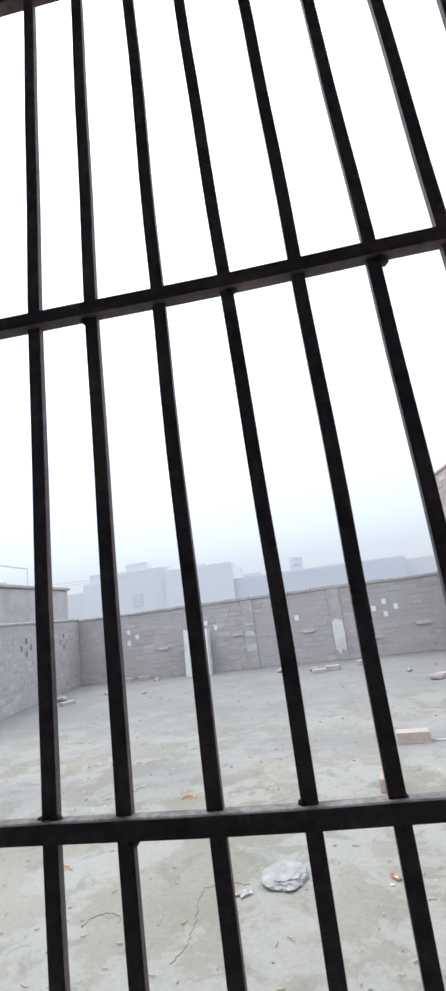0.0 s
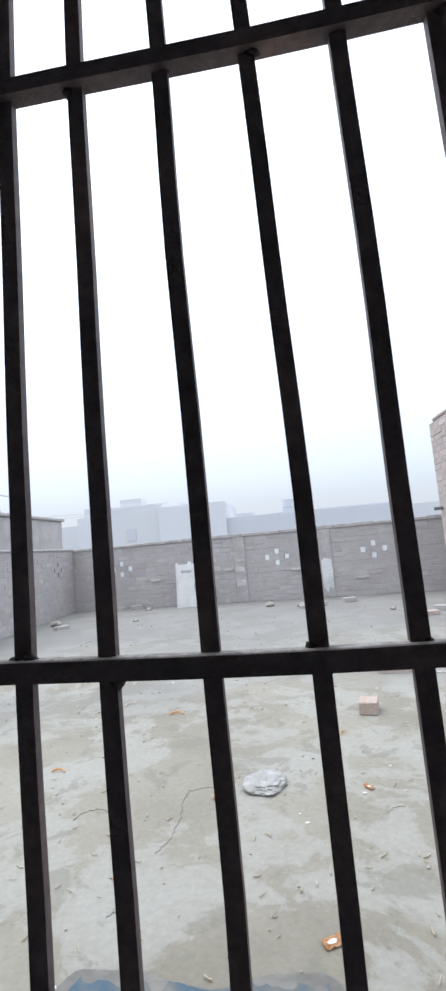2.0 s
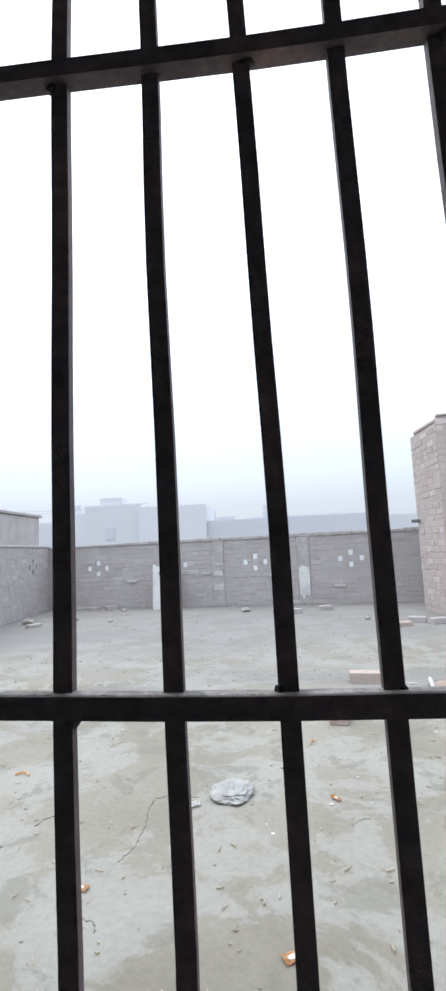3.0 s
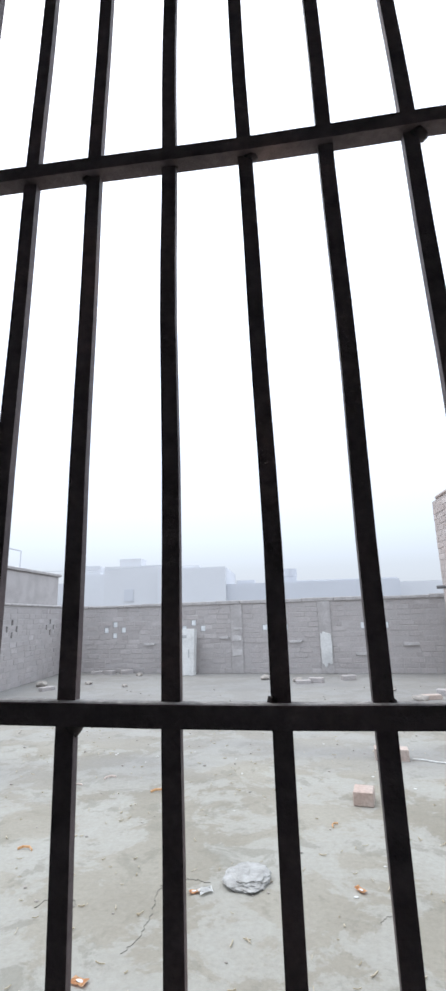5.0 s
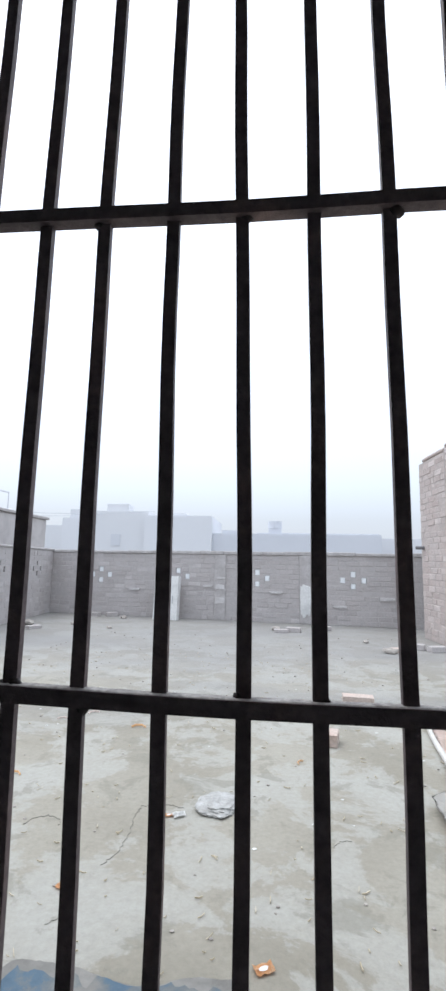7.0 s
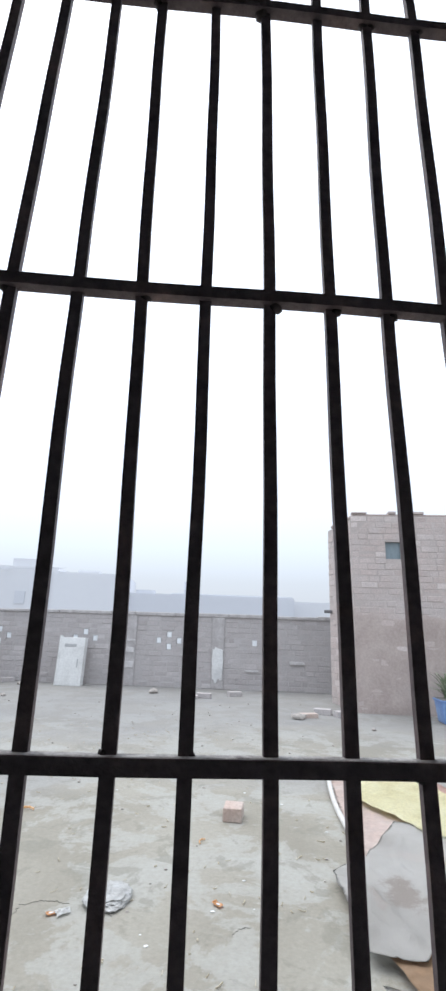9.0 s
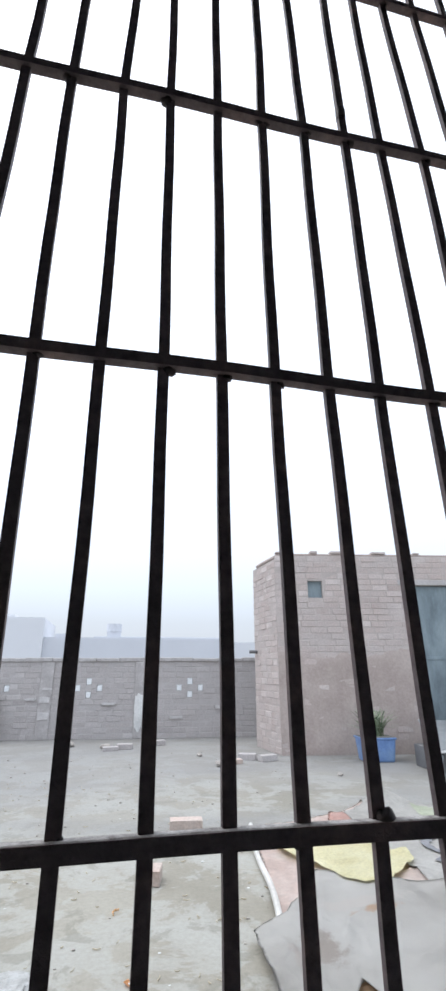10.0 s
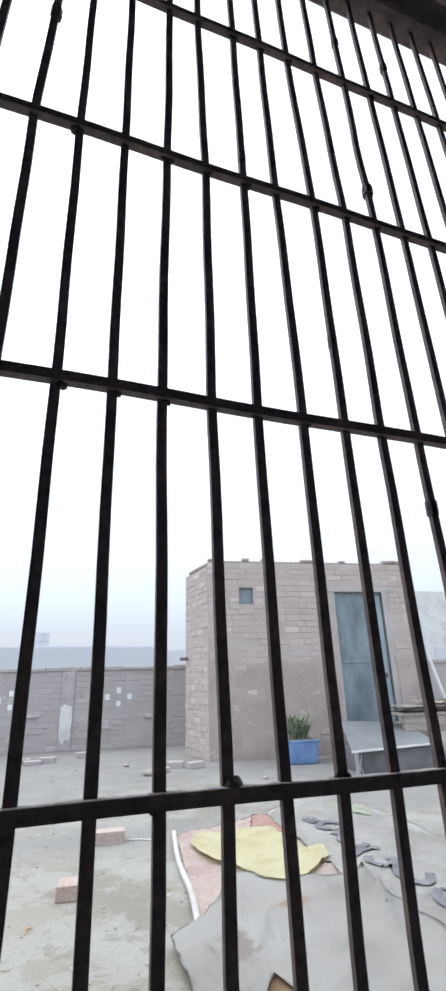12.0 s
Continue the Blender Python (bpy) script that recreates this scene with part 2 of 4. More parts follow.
M_CRACK = two_scale("crack_dirt", (0.19, 0.18, 0.16), (0.235, 0.225, 0.20), (0.28, 0.27, 0.245), 10.0, 80, 0.95)


def blue_worn():
    m, nt, b = mat("worn_blue_paint", 0.6)
    n1 = noise_node(nt, 10, 8, 0.65, "Object", None, 0.6)
    r1 = ramp_node(nt, ((0.36, (0.050, 0.100, 0.150)), (0.47, (0.070, 0.128, 0.185)), (0.53, (0.13, 0.155, 0.165)), (0.62, (0.22, 0.215, 0.195))))
    nt.links.new(n1.outputs["Fac"], r1.inputs[0])
    n2 = noise_node(nt, 90, 6, 0.7)
    r2 = ramp_node(nt, ((0.68, (0, 0, 0)), (0.74, (1, 1, 1))))
    nt.links.new(n2.outputs["Fac"], r2.inputs[0])
    nt.links.new(mix(nt, r2.outputs[0], r1.outputs[0], (0.42, 0.43, 0.43)), b.inputs["Base Color"])
    bump(nt, b, n2.outputs["Fac"], 0.4, 0.003)
    return m


def stained_flex():
    """White plastic sheeting with a few smeared mud stains."""
    m, nt, b = mat("stained_flex_sheet", 0.55)
    geo = nt.nodes.new("ShaderNodeNewGeometry")
    n0 = nt.nodes.new("ShaderNodeTexNoise")
    n0.inputs["Scale"].default_value, n0.inputs["Detail"].default_value = 2.4, 6
    nt.links.new(geo.outputs["Position"], n0.inputs["Vector"])
    r0 = ramp_node(nt, ((0.3, (0.45, 0.43, 0.395)), (0.5, (0.56, 0.542, 0.505)), (0.7, (0.625, 0.61, 0.575))))
    nt.links.new(n0.outputs["Fac"], r0.inputs[0])
    col = r0.outputs[0]
    nz = nt.nodes.new("ShaderNodeTexNoise")
    nz.inputs["Scale"].default_value, nz.inputs["Detail"].default_value, nz.inputs["Roughness"].default_value = 11.0, 8, 0.75
    nt.links.new(geo.outputs["Position"], nz.inputs["Vector"])
    for place, squash, size, tint in (((1.29, 1.70), (1.6, 0.9), 0.13, (0.42, 0.375, 0.33)), ((1.17, 1.66), (3.5, 0.9), 0.10, (0.50, 0.46, 0.42)), ((1.62, 1.92), (0.8, 2.6), 0.09, (0.52, 0.38, 0.27)), ((1.62, 2.02), (0.6, 3.0), 0.16, (0.60, 0.57, 0.53)), ((2.0, 1.5), (1.5, 0.9), 0.10, (0.55, 0.52, 0.49))):
        sub = nt.nodes.new("ShaderNodeVectorMath")
        sub.operation, sub.inputs[1].default_value = "SUBTRACT", (*place, 0.1)
        nt.links.new(geo.outputs["Position"], sub.inputs[0])
        mul = nt.nodes.new("ShaderNodeVectorMath")
        mul.operation, mul.inputs[1].default_value = "MULTIPLY", (*squash, 0.0)
        nt.links.new(sub.outputs[0], mul.inputs[0])
        ln = nt.nodes.new("ShaderNodeVectorMath")
        ln.operation = "LENGTH"
        nt.links.new(mul.outputs[0], ln.inputs[0])
        ad = nt.nodes.new("ShaderNodeMath")
        ad.operation, ad.inputs[1].default_value = "MULTIPLY_ADD", -0.42
        nt.links.new(nz.outputs["Fac"], ad.inputs[0])
        nt.links.new(ln.outputs["Value"], ad.inputs[2])
        mr = nt.nodes.new("ShaderNodeMapRange")
        mr.inputs["From Min"].default_value, mr.inputs["From Max"].default_value = size - 0.21, size - 0.27
        nt.links.new(ad.outputs[0], mr.inputs["Value"])
        col = mix(nt, mr.outputs["Result"], col, tint)
    nt.links.new(col, b.inputs["Base Color"])
    bump(nt, b, nz.outputs["Fac"], 0.6, 0.010)
    return m


M_FLEX_STAINED = stained_flex()
M_BLUE_WORN = blue_worn()
M_WORN_EDGE = two_scale("bare_worn_edge", (0.17, 0.16, 0.145), (0.25, 0.245, 0.225), (0.34, 0.325, 0.30), 14.0, 80, 0.9)


# ---- mesh helpers ----
def thing(name, label, category, group="", kind="", m=None):
    ob = new(name)
    if m is not None:
        ob.matrix_world = m
    return tagged(ob, label, category, group, kind)


def mesh_of(name, bm, material, smooth=False):
    me = bpy.data.meshes.new(name)
    bmesh.ops.recalc_face_normals(bm, faces=bm.faces[:])
    bm.to_mesh(me)
    bm.free()
    if smooth:
        for p in me.polygons:
            p.use_smooth = True
    me.materials.append(material)
    return me


def part(name, bm, material, parent=None, label="", m=None, smooth=False):
    ob = new(name, mesh_of(name, bm, material, smooth))
    ob.parent = parent
    if m is not None:
        ob.matrix_basis = m
    if label:
        ob["label"] = label
    return ob


def box(x0, x1, y0, y1, z0, z1, bevel=0.0, seg=1, bm=None):
    bm = bm or bmesh.new()
    vs = [bm.verts.new(p) for p in ((x0, y0, z0), (x1, y0, z0), (x1, y1, z0), (x0, y1, z0), (x0, y0, z1), (x1, y0, z1), (x1, y1, z1), (x0, y1, z1))]
    fs = [bm.faces.new([vs[i] for i in q]) for q in ((0, 3, 2, 1), (4, 5, 6, 7), (0, 1, 5, 4), (1, 2, 6, 5), (2, 3, 7, 6), (3, 0, 4, 7))]
    if bevel:
        es = list({e for f in fs for e in f.edges})
        bmesh.ops.bevel(bm, geom=es, offset=bevel, segments=seg, affect="EDGES", profile=0.6)
    return bm


def sweep(points, size, sides=4, bm=None, turn=math.pi / 4, flat=1.0):
    """A bar of the given width along the points; sides 4 gives a square bar."""
    bm = bm or bmesh.new()
    r = size / 2 / math.cos(math.pi / sides) if sides == 4 else size / 2
    rings = []
    pts = [Vector(p) for p in points]
    for i, p in enumerate(pts):
        d = (pts[min(i + 1, len(pts) - 1)] - pts[max(i - 1, 0)]).normalized()
        side = d.cross(Vector((0, 1, 0) if abs(d.y) < 0.9 else (1, 0, 0))).normalized()
        up = side.cross(d)
        rr = r[i] if isinstance(r, list) else r
        rings.append([bm.verts.new(p + side * rr * math.cos(turn + 2 * math.pi * k / sides) + up * rr * flat * math.sin(turn + 2 * math.pi * k / sides)) for k in range(sides)])
    for a, b in zip(rings, rings[1:]):
        for k in range(sides):
            bm.faces.new((a[k], a[(k + 1) % sides], b[(k + 1) % sides], b[k]))
    bm.faces.new(rings[0])
    bm.faces.new(rings[-1][::-1])
    return bm


def lump(r, seed, squash=(1, 1, 1), sub=2, rough=0.3, bm=None, at=(0, 0, 0)):
    bm = bm or bmesh.new()
    made = bmesh.ops.create_icosphere(bm, subdivisions=sub, radius=r)["verts"]
    for v in made:
        k = 1 + rough * noise.noise(v.co / r * 1.3 + Vector((seed * 7.3, seed * 1.7, seed)))
        v.co = Vector((v.co.x * squash[0] * k, v.co.y * squash[1] * k, v.co.z * squash[2] * k)) + Vector(at)
    return bm


def cells(L, H, T, openings, bm=None):
    """A wall along x from 0 to L, from y 0 back to T, z 0 to H, with openings (x0, x1, z0, z1) cut right through."""
    bm = bm or bmesh.new()
    xs = sorted({0, L, *(v for o in openings for v in o[:2] if 0 < v < L)})
    zs = sorted({0, H, *(v for o in openings for v in o[2:] if 0 < v < H)})

    def solid(i, j):
        if not (0 <= i < len(xs) - 1 and 0 <= j < len(zs) - 1):
            return False
        cx, cz = (xs[i] + xs[i + 1]) / 2, (zs[j] + zs[j + 1]) / 2
        return not any(o[0] < cx < o[1] and o[2] < cz < o[3] for o in openings)

    cache = {}

    def v(i, j, y):
        if (i, j, y) not in cache:
            cache[i, j, y] = bm.verts.new((xs[i], y, zs[j]))
        return cache[i, j, y]

    for i in range(len(xs) - 1):
        for j in range(len(zs) - 1):
            if not solid(i, j):
                continue
            for y in (0, T):
                bm.faces.new([v(i, j, y), v(i + 1, j, y), v(i + 1, j + 1, y), v(i, j + 1, y)])
            for di, dj, a, b in ((-1, 0, (i, j), (i, j + 1)), (1, 0, (i + 1, j), (i + 1, j + 1)), (0, -1, (i, j), (i + 1, j)), (0, 1, (i, j + 1), (i + 1, j + 1))):
                if not solid(i + di, j + dj):
                    bm.faces.new([v(*a, 0), v(*b, 0), v(*b, T), v(*a, T)])
    return bm


def unit_brick(seed):
    """A slightly worn brick, 1 long, proud of the joint, its front at y = 0."""
    rnd = random.Random(seed)
    bm = bmesh.new()
    j = lambda s: rnd.uniform(-s, s)
    front = [(0.02 + j(0.012), 0.0 + j(0.003), 0.003 + j(0.002)), (0.98 + j(0.012), j(0.003), 0.003 + j(0.002)), (0.98 + j(0.012), j(0.003), 0.072 + j(0.003)), (0.02 + j(0.012), j(0.003), 0.072 + j(0.003))]
    mid = [(0, 0.006, 0), (1, 0.006, 0), (1, 0.006, 0.075), (0, 0.006, 0.075)]
    back = [(x, 0.03, z) for x, _, z in mid]
    rings = [[bm.verts.new(p) for p in ring] for ring in (front, mid, back)]
    bm.faces.new(rings[0])
    for a, b in zip(rings, rings[1:]):
        for k in range(4):
            bm.faces.new((a[k], a[(k + 1) % 4], b[(k + 1) % 4], b[k]))
    return bm


COURSE = 0.087


def courses(L, H, openings, seed, z0=0.0, gone=0.0):
    """Places (x, z, length) of the bricks of a wall face in running bond, kept clear of openings."""
    rnd = random.Random(seed)
    out = []
    j = 0
    while z0 + (j + 0.9) * COURSE < H:
        z = z0 + j * COURSE
        x = -0.12 * (j % 2) + rnd.uniform(-0.01, 0.01)
        while x < L:
            ln = rnd.uniform(0.21, 0.24)
            if rnd.random() < 0.2:
                ln = rnd.uniform(0.09, 0.15)
            a, b = max(x, 0.003), min(x + ln, L - 0.003)
            x += ln + 0.011
            pieces = [(a, b)]
            for o in openings:
                if o[2] < z + 0.07 and o[3] > z + 0.005:
                    pieces = [q for p in pieces for q in ((p[0], min(p[1], o[0])), (max(p[0], o[1]), p[1]))]
            for p, q in pieces:
                if q - p > 0.04 and rnd.random() >= gone:
                    out.append((p, z + rnd.uniform(-0.004, 0.004), q - p - rnd.uniform(0, 0.008), rnd.uniform(-0.005, 0.005), rnd.uniform(-1.0, 1.0)))
        j += 1
    return out


def lay_bricks(parent, places, material, m, limit=300, name="brick"):
    """The first bricks as parts of their own on shared meshes; the rest joined into one part."""
    kinds = [mesh_of("brick", unit_brick(s), material) for s in range(6)]
    rest = []
    for n, (x, z, ln, dy, tilt) in enumerate(places):
        local = m @ pose(x, -0.0045 + dy * 0.7, z + 0.004, 0, tilt, 0) @ Matrix.Diagonal((ln, 1, 1, 1))
        if n < limit:
            ob = new(name, kinds[n % 6])
            ob.parent = parent
            ob.matrix_basis = local
        else:
            rest.append(local)
    if rest:
        verts, faces = [], []
        for n, local in enumerate(rest):
            me = kinds[n % 6]
            base = len(verts)
            verts += [local @ v.co for v in me.vertices]
            faces += [[base + k for k in p.vertices] for p in me.polygons]
        me = bpy.data.meshes.new("brickwork")
        me.from_pydata([tuple(v) for v in verts], [], faces)
        me.materials.append(material)
        ob = new("brickwork", me)
        ob.parent = parent
        ob["kind"] = "stuff"


def turned(x, y, z, deg):
    return pose(x, y, z, 0, 0, deg)


# ---- the setting ----
def build_ground():
    bm = bmesh.new()
    bmesh.ops.create_grid(bm, x_segments=8, y_segments=8, size=400)
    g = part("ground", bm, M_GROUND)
    g.location = (0, 100, 0)
    tagged(g, "pale grey stained concrete yard with damp patches, darker at the far side", "ground", kind="structure")


GY = 0.030  # lean of the grille per metre of height


def build_room():
    """The dim room that the camera stands in, open to the yard through the barred window."""
    bm = cells(5.2, 2.9, 0.19, [(1.59, 3.12, 0.47, 2.42)])
    w = part("wall_north", bm, M_ROOMWALL, m=pose(-1.5, -0.31, 0))
    tagged(w, "thick plastered room wall with a wide barred opening", "wall", kind="structure")
    for name, b, label in (
        ("wall_west", box(-1.74, -1.5, -3.5, -0.12, 0, 2.9), "plain plastered side wall of the dim room"),
        ("wall_east", box(3.7, 3.94, -3.5, -0.12, 0, 2.9), "plain plastered side wall of the dim room"),
        ("wall_south", box(-1.74, 3.94, -3.74, -3.5, 0, 2.9), "plain plastered back wall of the dim room"),
    ):
        tagged(part(name, b, M_ROOMWALL), label, "wall", kind="structure")
    tagged(part("ceiling", box(-1.74, 3.94, -3.74, -0.12, 2.9, 3.05), M_ROOMWALL), "plain grey plastered room ceiling", "ceiling", kind="structure")
    tagged(part("floor", box(-1.5, 3.7, -3.5, -0.31, 0.002, 0.03), M_ROOMWALL), "bare grey cement floor inside the room", "floor", kind="structure")
    jamb = part("trim", box(0.0905, 0.1235, -0.255, -0.194, 0.47, 2.42, 0.003), M_WHITEWASH)
    tagged(jamb, "whitewashed plaster reveal beside the iron post", "trim", kind="structure")


# where each rod crosses the four rails that matter, and its foot
LEVELS = (0.86, 0.966, 1.260, 1.566, 1.859)
RODS = [
    (0.1830, 0.1822, 0.1815, 0.1805, 0.1795), (0.2280, 0.2245, 0.2222, 0.2225, 0.2225), (0.2665, 0.2634, 0.2612, 0.2630, 0.2630),
    (0.3104, 0.3096, 0.3058, 0.3052, 0.3060), (0.3554, 0.3551, 0.3496, 0.3447, 0.3460), (0.3952, 0.3947, 0.3943, 0.3915, 0.3990),
    (0.4394, 0.4405, 0.4395, 0.4357, 0.4340), (0.4847, 0.4849, 0.4829, 0.4815, 0.4795), (0.5262, 0.5260, 0.5247, 0.5268, 0.5275),
    (0.5699, 0.5713, 0.5688, 0.5704, 0.5659), (0.6141, 0.6129, 0.6124, 0.6159, 0.6160), (0.6545, 0.6575, 0.6587, 0.6564, 0.6562),
    (0.6988, 0.7018, 0.7040, 0.7063, 0.6982), (0.7450, 0.7452, 0.7458, 0.7505, 0.7442), (0.7900, 0.7900, 0.7905, 0.7950, 0.7927),
]
RODS += [tuple(0.8345 + 0.0440 * k + d for d in (0.0, 0.0, 0.001, 0.003, 0.0035)) for k in range(17)]
RAILS = (0.664, 0.966, 1.260, 1.566, 1.859)
BAR = 0.0081


def rod_x(i, z):
    return float(np.interp(z, LEVELS, RODS[i]))


def lean(z):
    return -0.2225 + GY * (z - 0.966)


def rail_z(n, x):
    """The rails drop a little towards the far jamb."""
    return RAILS[n] + (0.0, 0.0022, 0.0018, 0.0018, 0.0)[n] - (0.0, 0.0080, 0.0045, 0.0055, 0.001)[n] * (x - 0.26)


def build_grille():
    g = thing("window_grille", "dark brown painted iron security grille of square rods", "grille")
    rnd = random.Random(5)
    for i in range(len(RODS)):
        bend = rnd.uniform(-0.0007, 0.0007)
        ph = rnd.uniform(0, 6)
        pts = []
        for k in range(49):
            z = 0.475 + k * (2.40 - 0.475) / 48
            off = min(min(abs(z - r) for r in RAILS) / 0.08, 1.0)
            # one rod is bowed, another was pieced together out of line
            bow = 0.0012 * math.sin(math.pi * (z - 0.966) / 0.294) if i == 5 and 0.966 < z < 1.26 else 0.0
            step = -0.0038 * max(0.0, 1 - abs(z - 1.70) / 0.075) if i == 14 and z > 1.628 else 0.0
            pts.append((rod_x(i, z) + step + bow + off * bend * math.sin(z * 9.4 + ph) + 0.0003 * math.sin(z * 34 + ph), lean(z) + 0.0017, z))
        part("vertical_bar", sweep(pts, BAR, flat=0.6), M_IRON, g)
    for n in range(len(RAILS)):
        pts = [(0.157 + k * 0.0483, lean(RAILS[n]) - 0.0006 + 0.0005 * math.sin(k * 1.3 + n), rail_z(n, 0.157 + k * 0.0483) + 0.0007 * math.sin(k * 0.9 + n)) for k in range(31)]
        part("cross_rail", sweep(pts, BAR * 1.12), M_IRON, g)
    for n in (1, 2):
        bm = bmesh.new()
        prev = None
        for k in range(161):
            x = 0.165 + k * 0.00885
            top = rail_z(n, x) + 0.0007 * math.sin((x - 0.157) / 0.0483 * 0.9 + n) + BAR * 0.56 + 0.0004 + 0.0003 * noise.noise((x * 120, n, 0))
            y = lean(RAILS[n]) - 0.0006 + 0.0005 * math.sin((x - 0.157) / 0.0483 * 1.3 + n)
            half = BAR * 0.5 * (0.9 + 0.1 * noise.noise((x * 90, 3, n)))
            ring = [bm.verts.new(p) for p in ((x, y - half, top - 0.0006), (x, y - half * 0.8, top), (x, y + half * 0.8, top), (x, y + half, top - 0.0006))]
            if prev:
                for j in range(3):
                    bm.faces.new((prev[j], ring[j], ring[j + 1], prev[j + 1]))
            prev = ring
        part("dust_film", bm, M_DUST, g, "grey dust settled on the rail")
    part("side_post", box(0.124, 0.1615, -0.222, -0.194, 0.47, 2.42, 0.003), M_IRON, g)
    part("side_post", box(1.585, 1.62, -0.238, -0.205, 0.47, 2.42, 0.003), M_IRON, g)
    part("top_beam", box(0.1615, 1.585, -0.208, -0.166, 2.118, 2.222, 0.003), M_IRON, g)
    part("bottom_rail", box(0.1615, 1.585, -0.250, -0.228, 0.471, 0.50, 0.003), M_IRON, g)
    # curled scroll above the top beam
    part("scroll", sweep([(1.105 + 0.085 * math.cos(a), -0.187, 2.225 + 0.085 * math.sin(a)) for a in np.linspace(0.1, math.pi - 0.05, 15)], 0.0085), M_IRON, g)
    # weld lumps at the crossings: bar, rail, side (-1 left, 1 right), above or below, size
    welds = [(2, 2, -1, -1, 0.9), (3, 2, 1, -1, 0.5), (4, 2, 1, -1, 0.8), (6, 2, 1, -1, 1.1), (7, 2, 1, -1, 0.9), (8, 2, 1, -1, 0.9), (11, 2, 1, -1, 0.9), (0, 2, 1, -1, 0.9), (10, 2, -1, -1, 0.6), (13, 2, -1, -1, 0.6),
             (4, 3, -1, -1, 1.1), (6, 3, -1, -1, 1.3), (8, 3, 1, -1, 0.9), (8, 3, -1, -1, 0.9), (9, 3, 1, -1, 0.9), (10, 3, 1, -1, 1.2), (12, 3, 1, -1, 1.0), (2, 3, 1, -1, 0.9), (14, 3, 1, -1, 0.7), (15, 3, 1, -1, 0.9), (13, 3, 1, -1, 0.6),
             (0, 3, -1, -1, 1.0), (1, 1, 1, 1, 0.9), (1, 1, -1, 1, 0.7), (2, 1, 1, -1, 1.0), (4, 1, -1, 1, 0.6), (4, 1, -1, -1, 0.6), (5, 1, 1, 1, 0.45), (9, 1, 1, 1, 1.55), (11, 1, -1, 1, 0.7), (11, 1, 1, 1, 0.7), (13, 1, 1, 1, 1.3), (8, 1, -1, -1, 0.6),
             (12, 4, 1, -1, 0.8), (10, 4, 1, -1, 0.9), (10, 4, -1, -1, 0.8), (15, 4, 1, -1, 1.1), (16, 4, 1, -1, 0.9), (11, 4, 1, -1, 0.7), (18, 4, -1, -1, 1.0)]
    for n, (c, r, sx, sz, k) in enumerate(welds):
        x = rod_x(c, RAILS[r])
        bm = lump(0.0044 * k, n, (0.95, 0.8, 0.95), 2, 0.6)
        part("weld", bm, M_WELD, g, m=pose(x + sx * BAR * 0.46, lean(RAILS[r]) + 0.0006, rail_z(r, x) + sz * BAR * 0.56, 0, sx * sz * 45, 0), smooth=True)
    # sleeve joints where rods were pieced together
    for c, z, k in ((5, 1.752, 1.6), (10, 1.608, 1.3), (14, 1.628, 1.75), (14, 1.965, 1.4), (16, 1.955, 1.45), (14, 1.184, 1.4), (12, 1.362, 1.25)):
        x = rod_x(c, z)
        bm = sweep([(x, lean(z) + 0.002, z - 0.0065), (x, lean(z) + 0.002, z - 0.002), (x, lean(z) + 0.002, z + 0.0035), (x, lean(z) + 0.002, z + 0.0075)], BAR * k, 8)
        part("rod_joint", bm, M_WELD, g)


WALL_M = turned(-4.18, 8.75 + 4.18 * math.tan(radians(7.5)), 0, -7.5)
WALL_L, WALL_H = 13.0, 1.275


def ragged_patch(cx, cz, hw, hh, seed):
    """A thin smear of plaster with a broken outline, standing a few millimetres off the bricks."""
    bm = bmesh.new()
    n = 40
    rim = []
    for k in range(n):
        a = 2 * math.pi * k / n
        ca, sa = math.cos(a), math.sin(a)
        r = 1 / max(abs(ca), abs(sa)) ** 0.8
        r *= 1 + 0.22 * noise.noise((ca * 2.2, sa * 2.2, seed * 5.3)) + 0.12 * noise.noise((ca * 7, sa * 7, seed * 3.1))
        rim.append((cx + hw * r * ca, cz + hh * r * sa))
    front = [bm.verts.new((cx + (x - cx) * 0.94, -0.034, cz + (z - cz) * 0.94)) for x, z in rim]
    back = [bm.verts.new((x, -0.004, z)) for x, z in rim]
    bm.faces.new(front)
    for k in range(n):
        bm.faces.new((front[k], front[(k + 1) % n], back[(k + 1) % n], back[k]))
    return bm


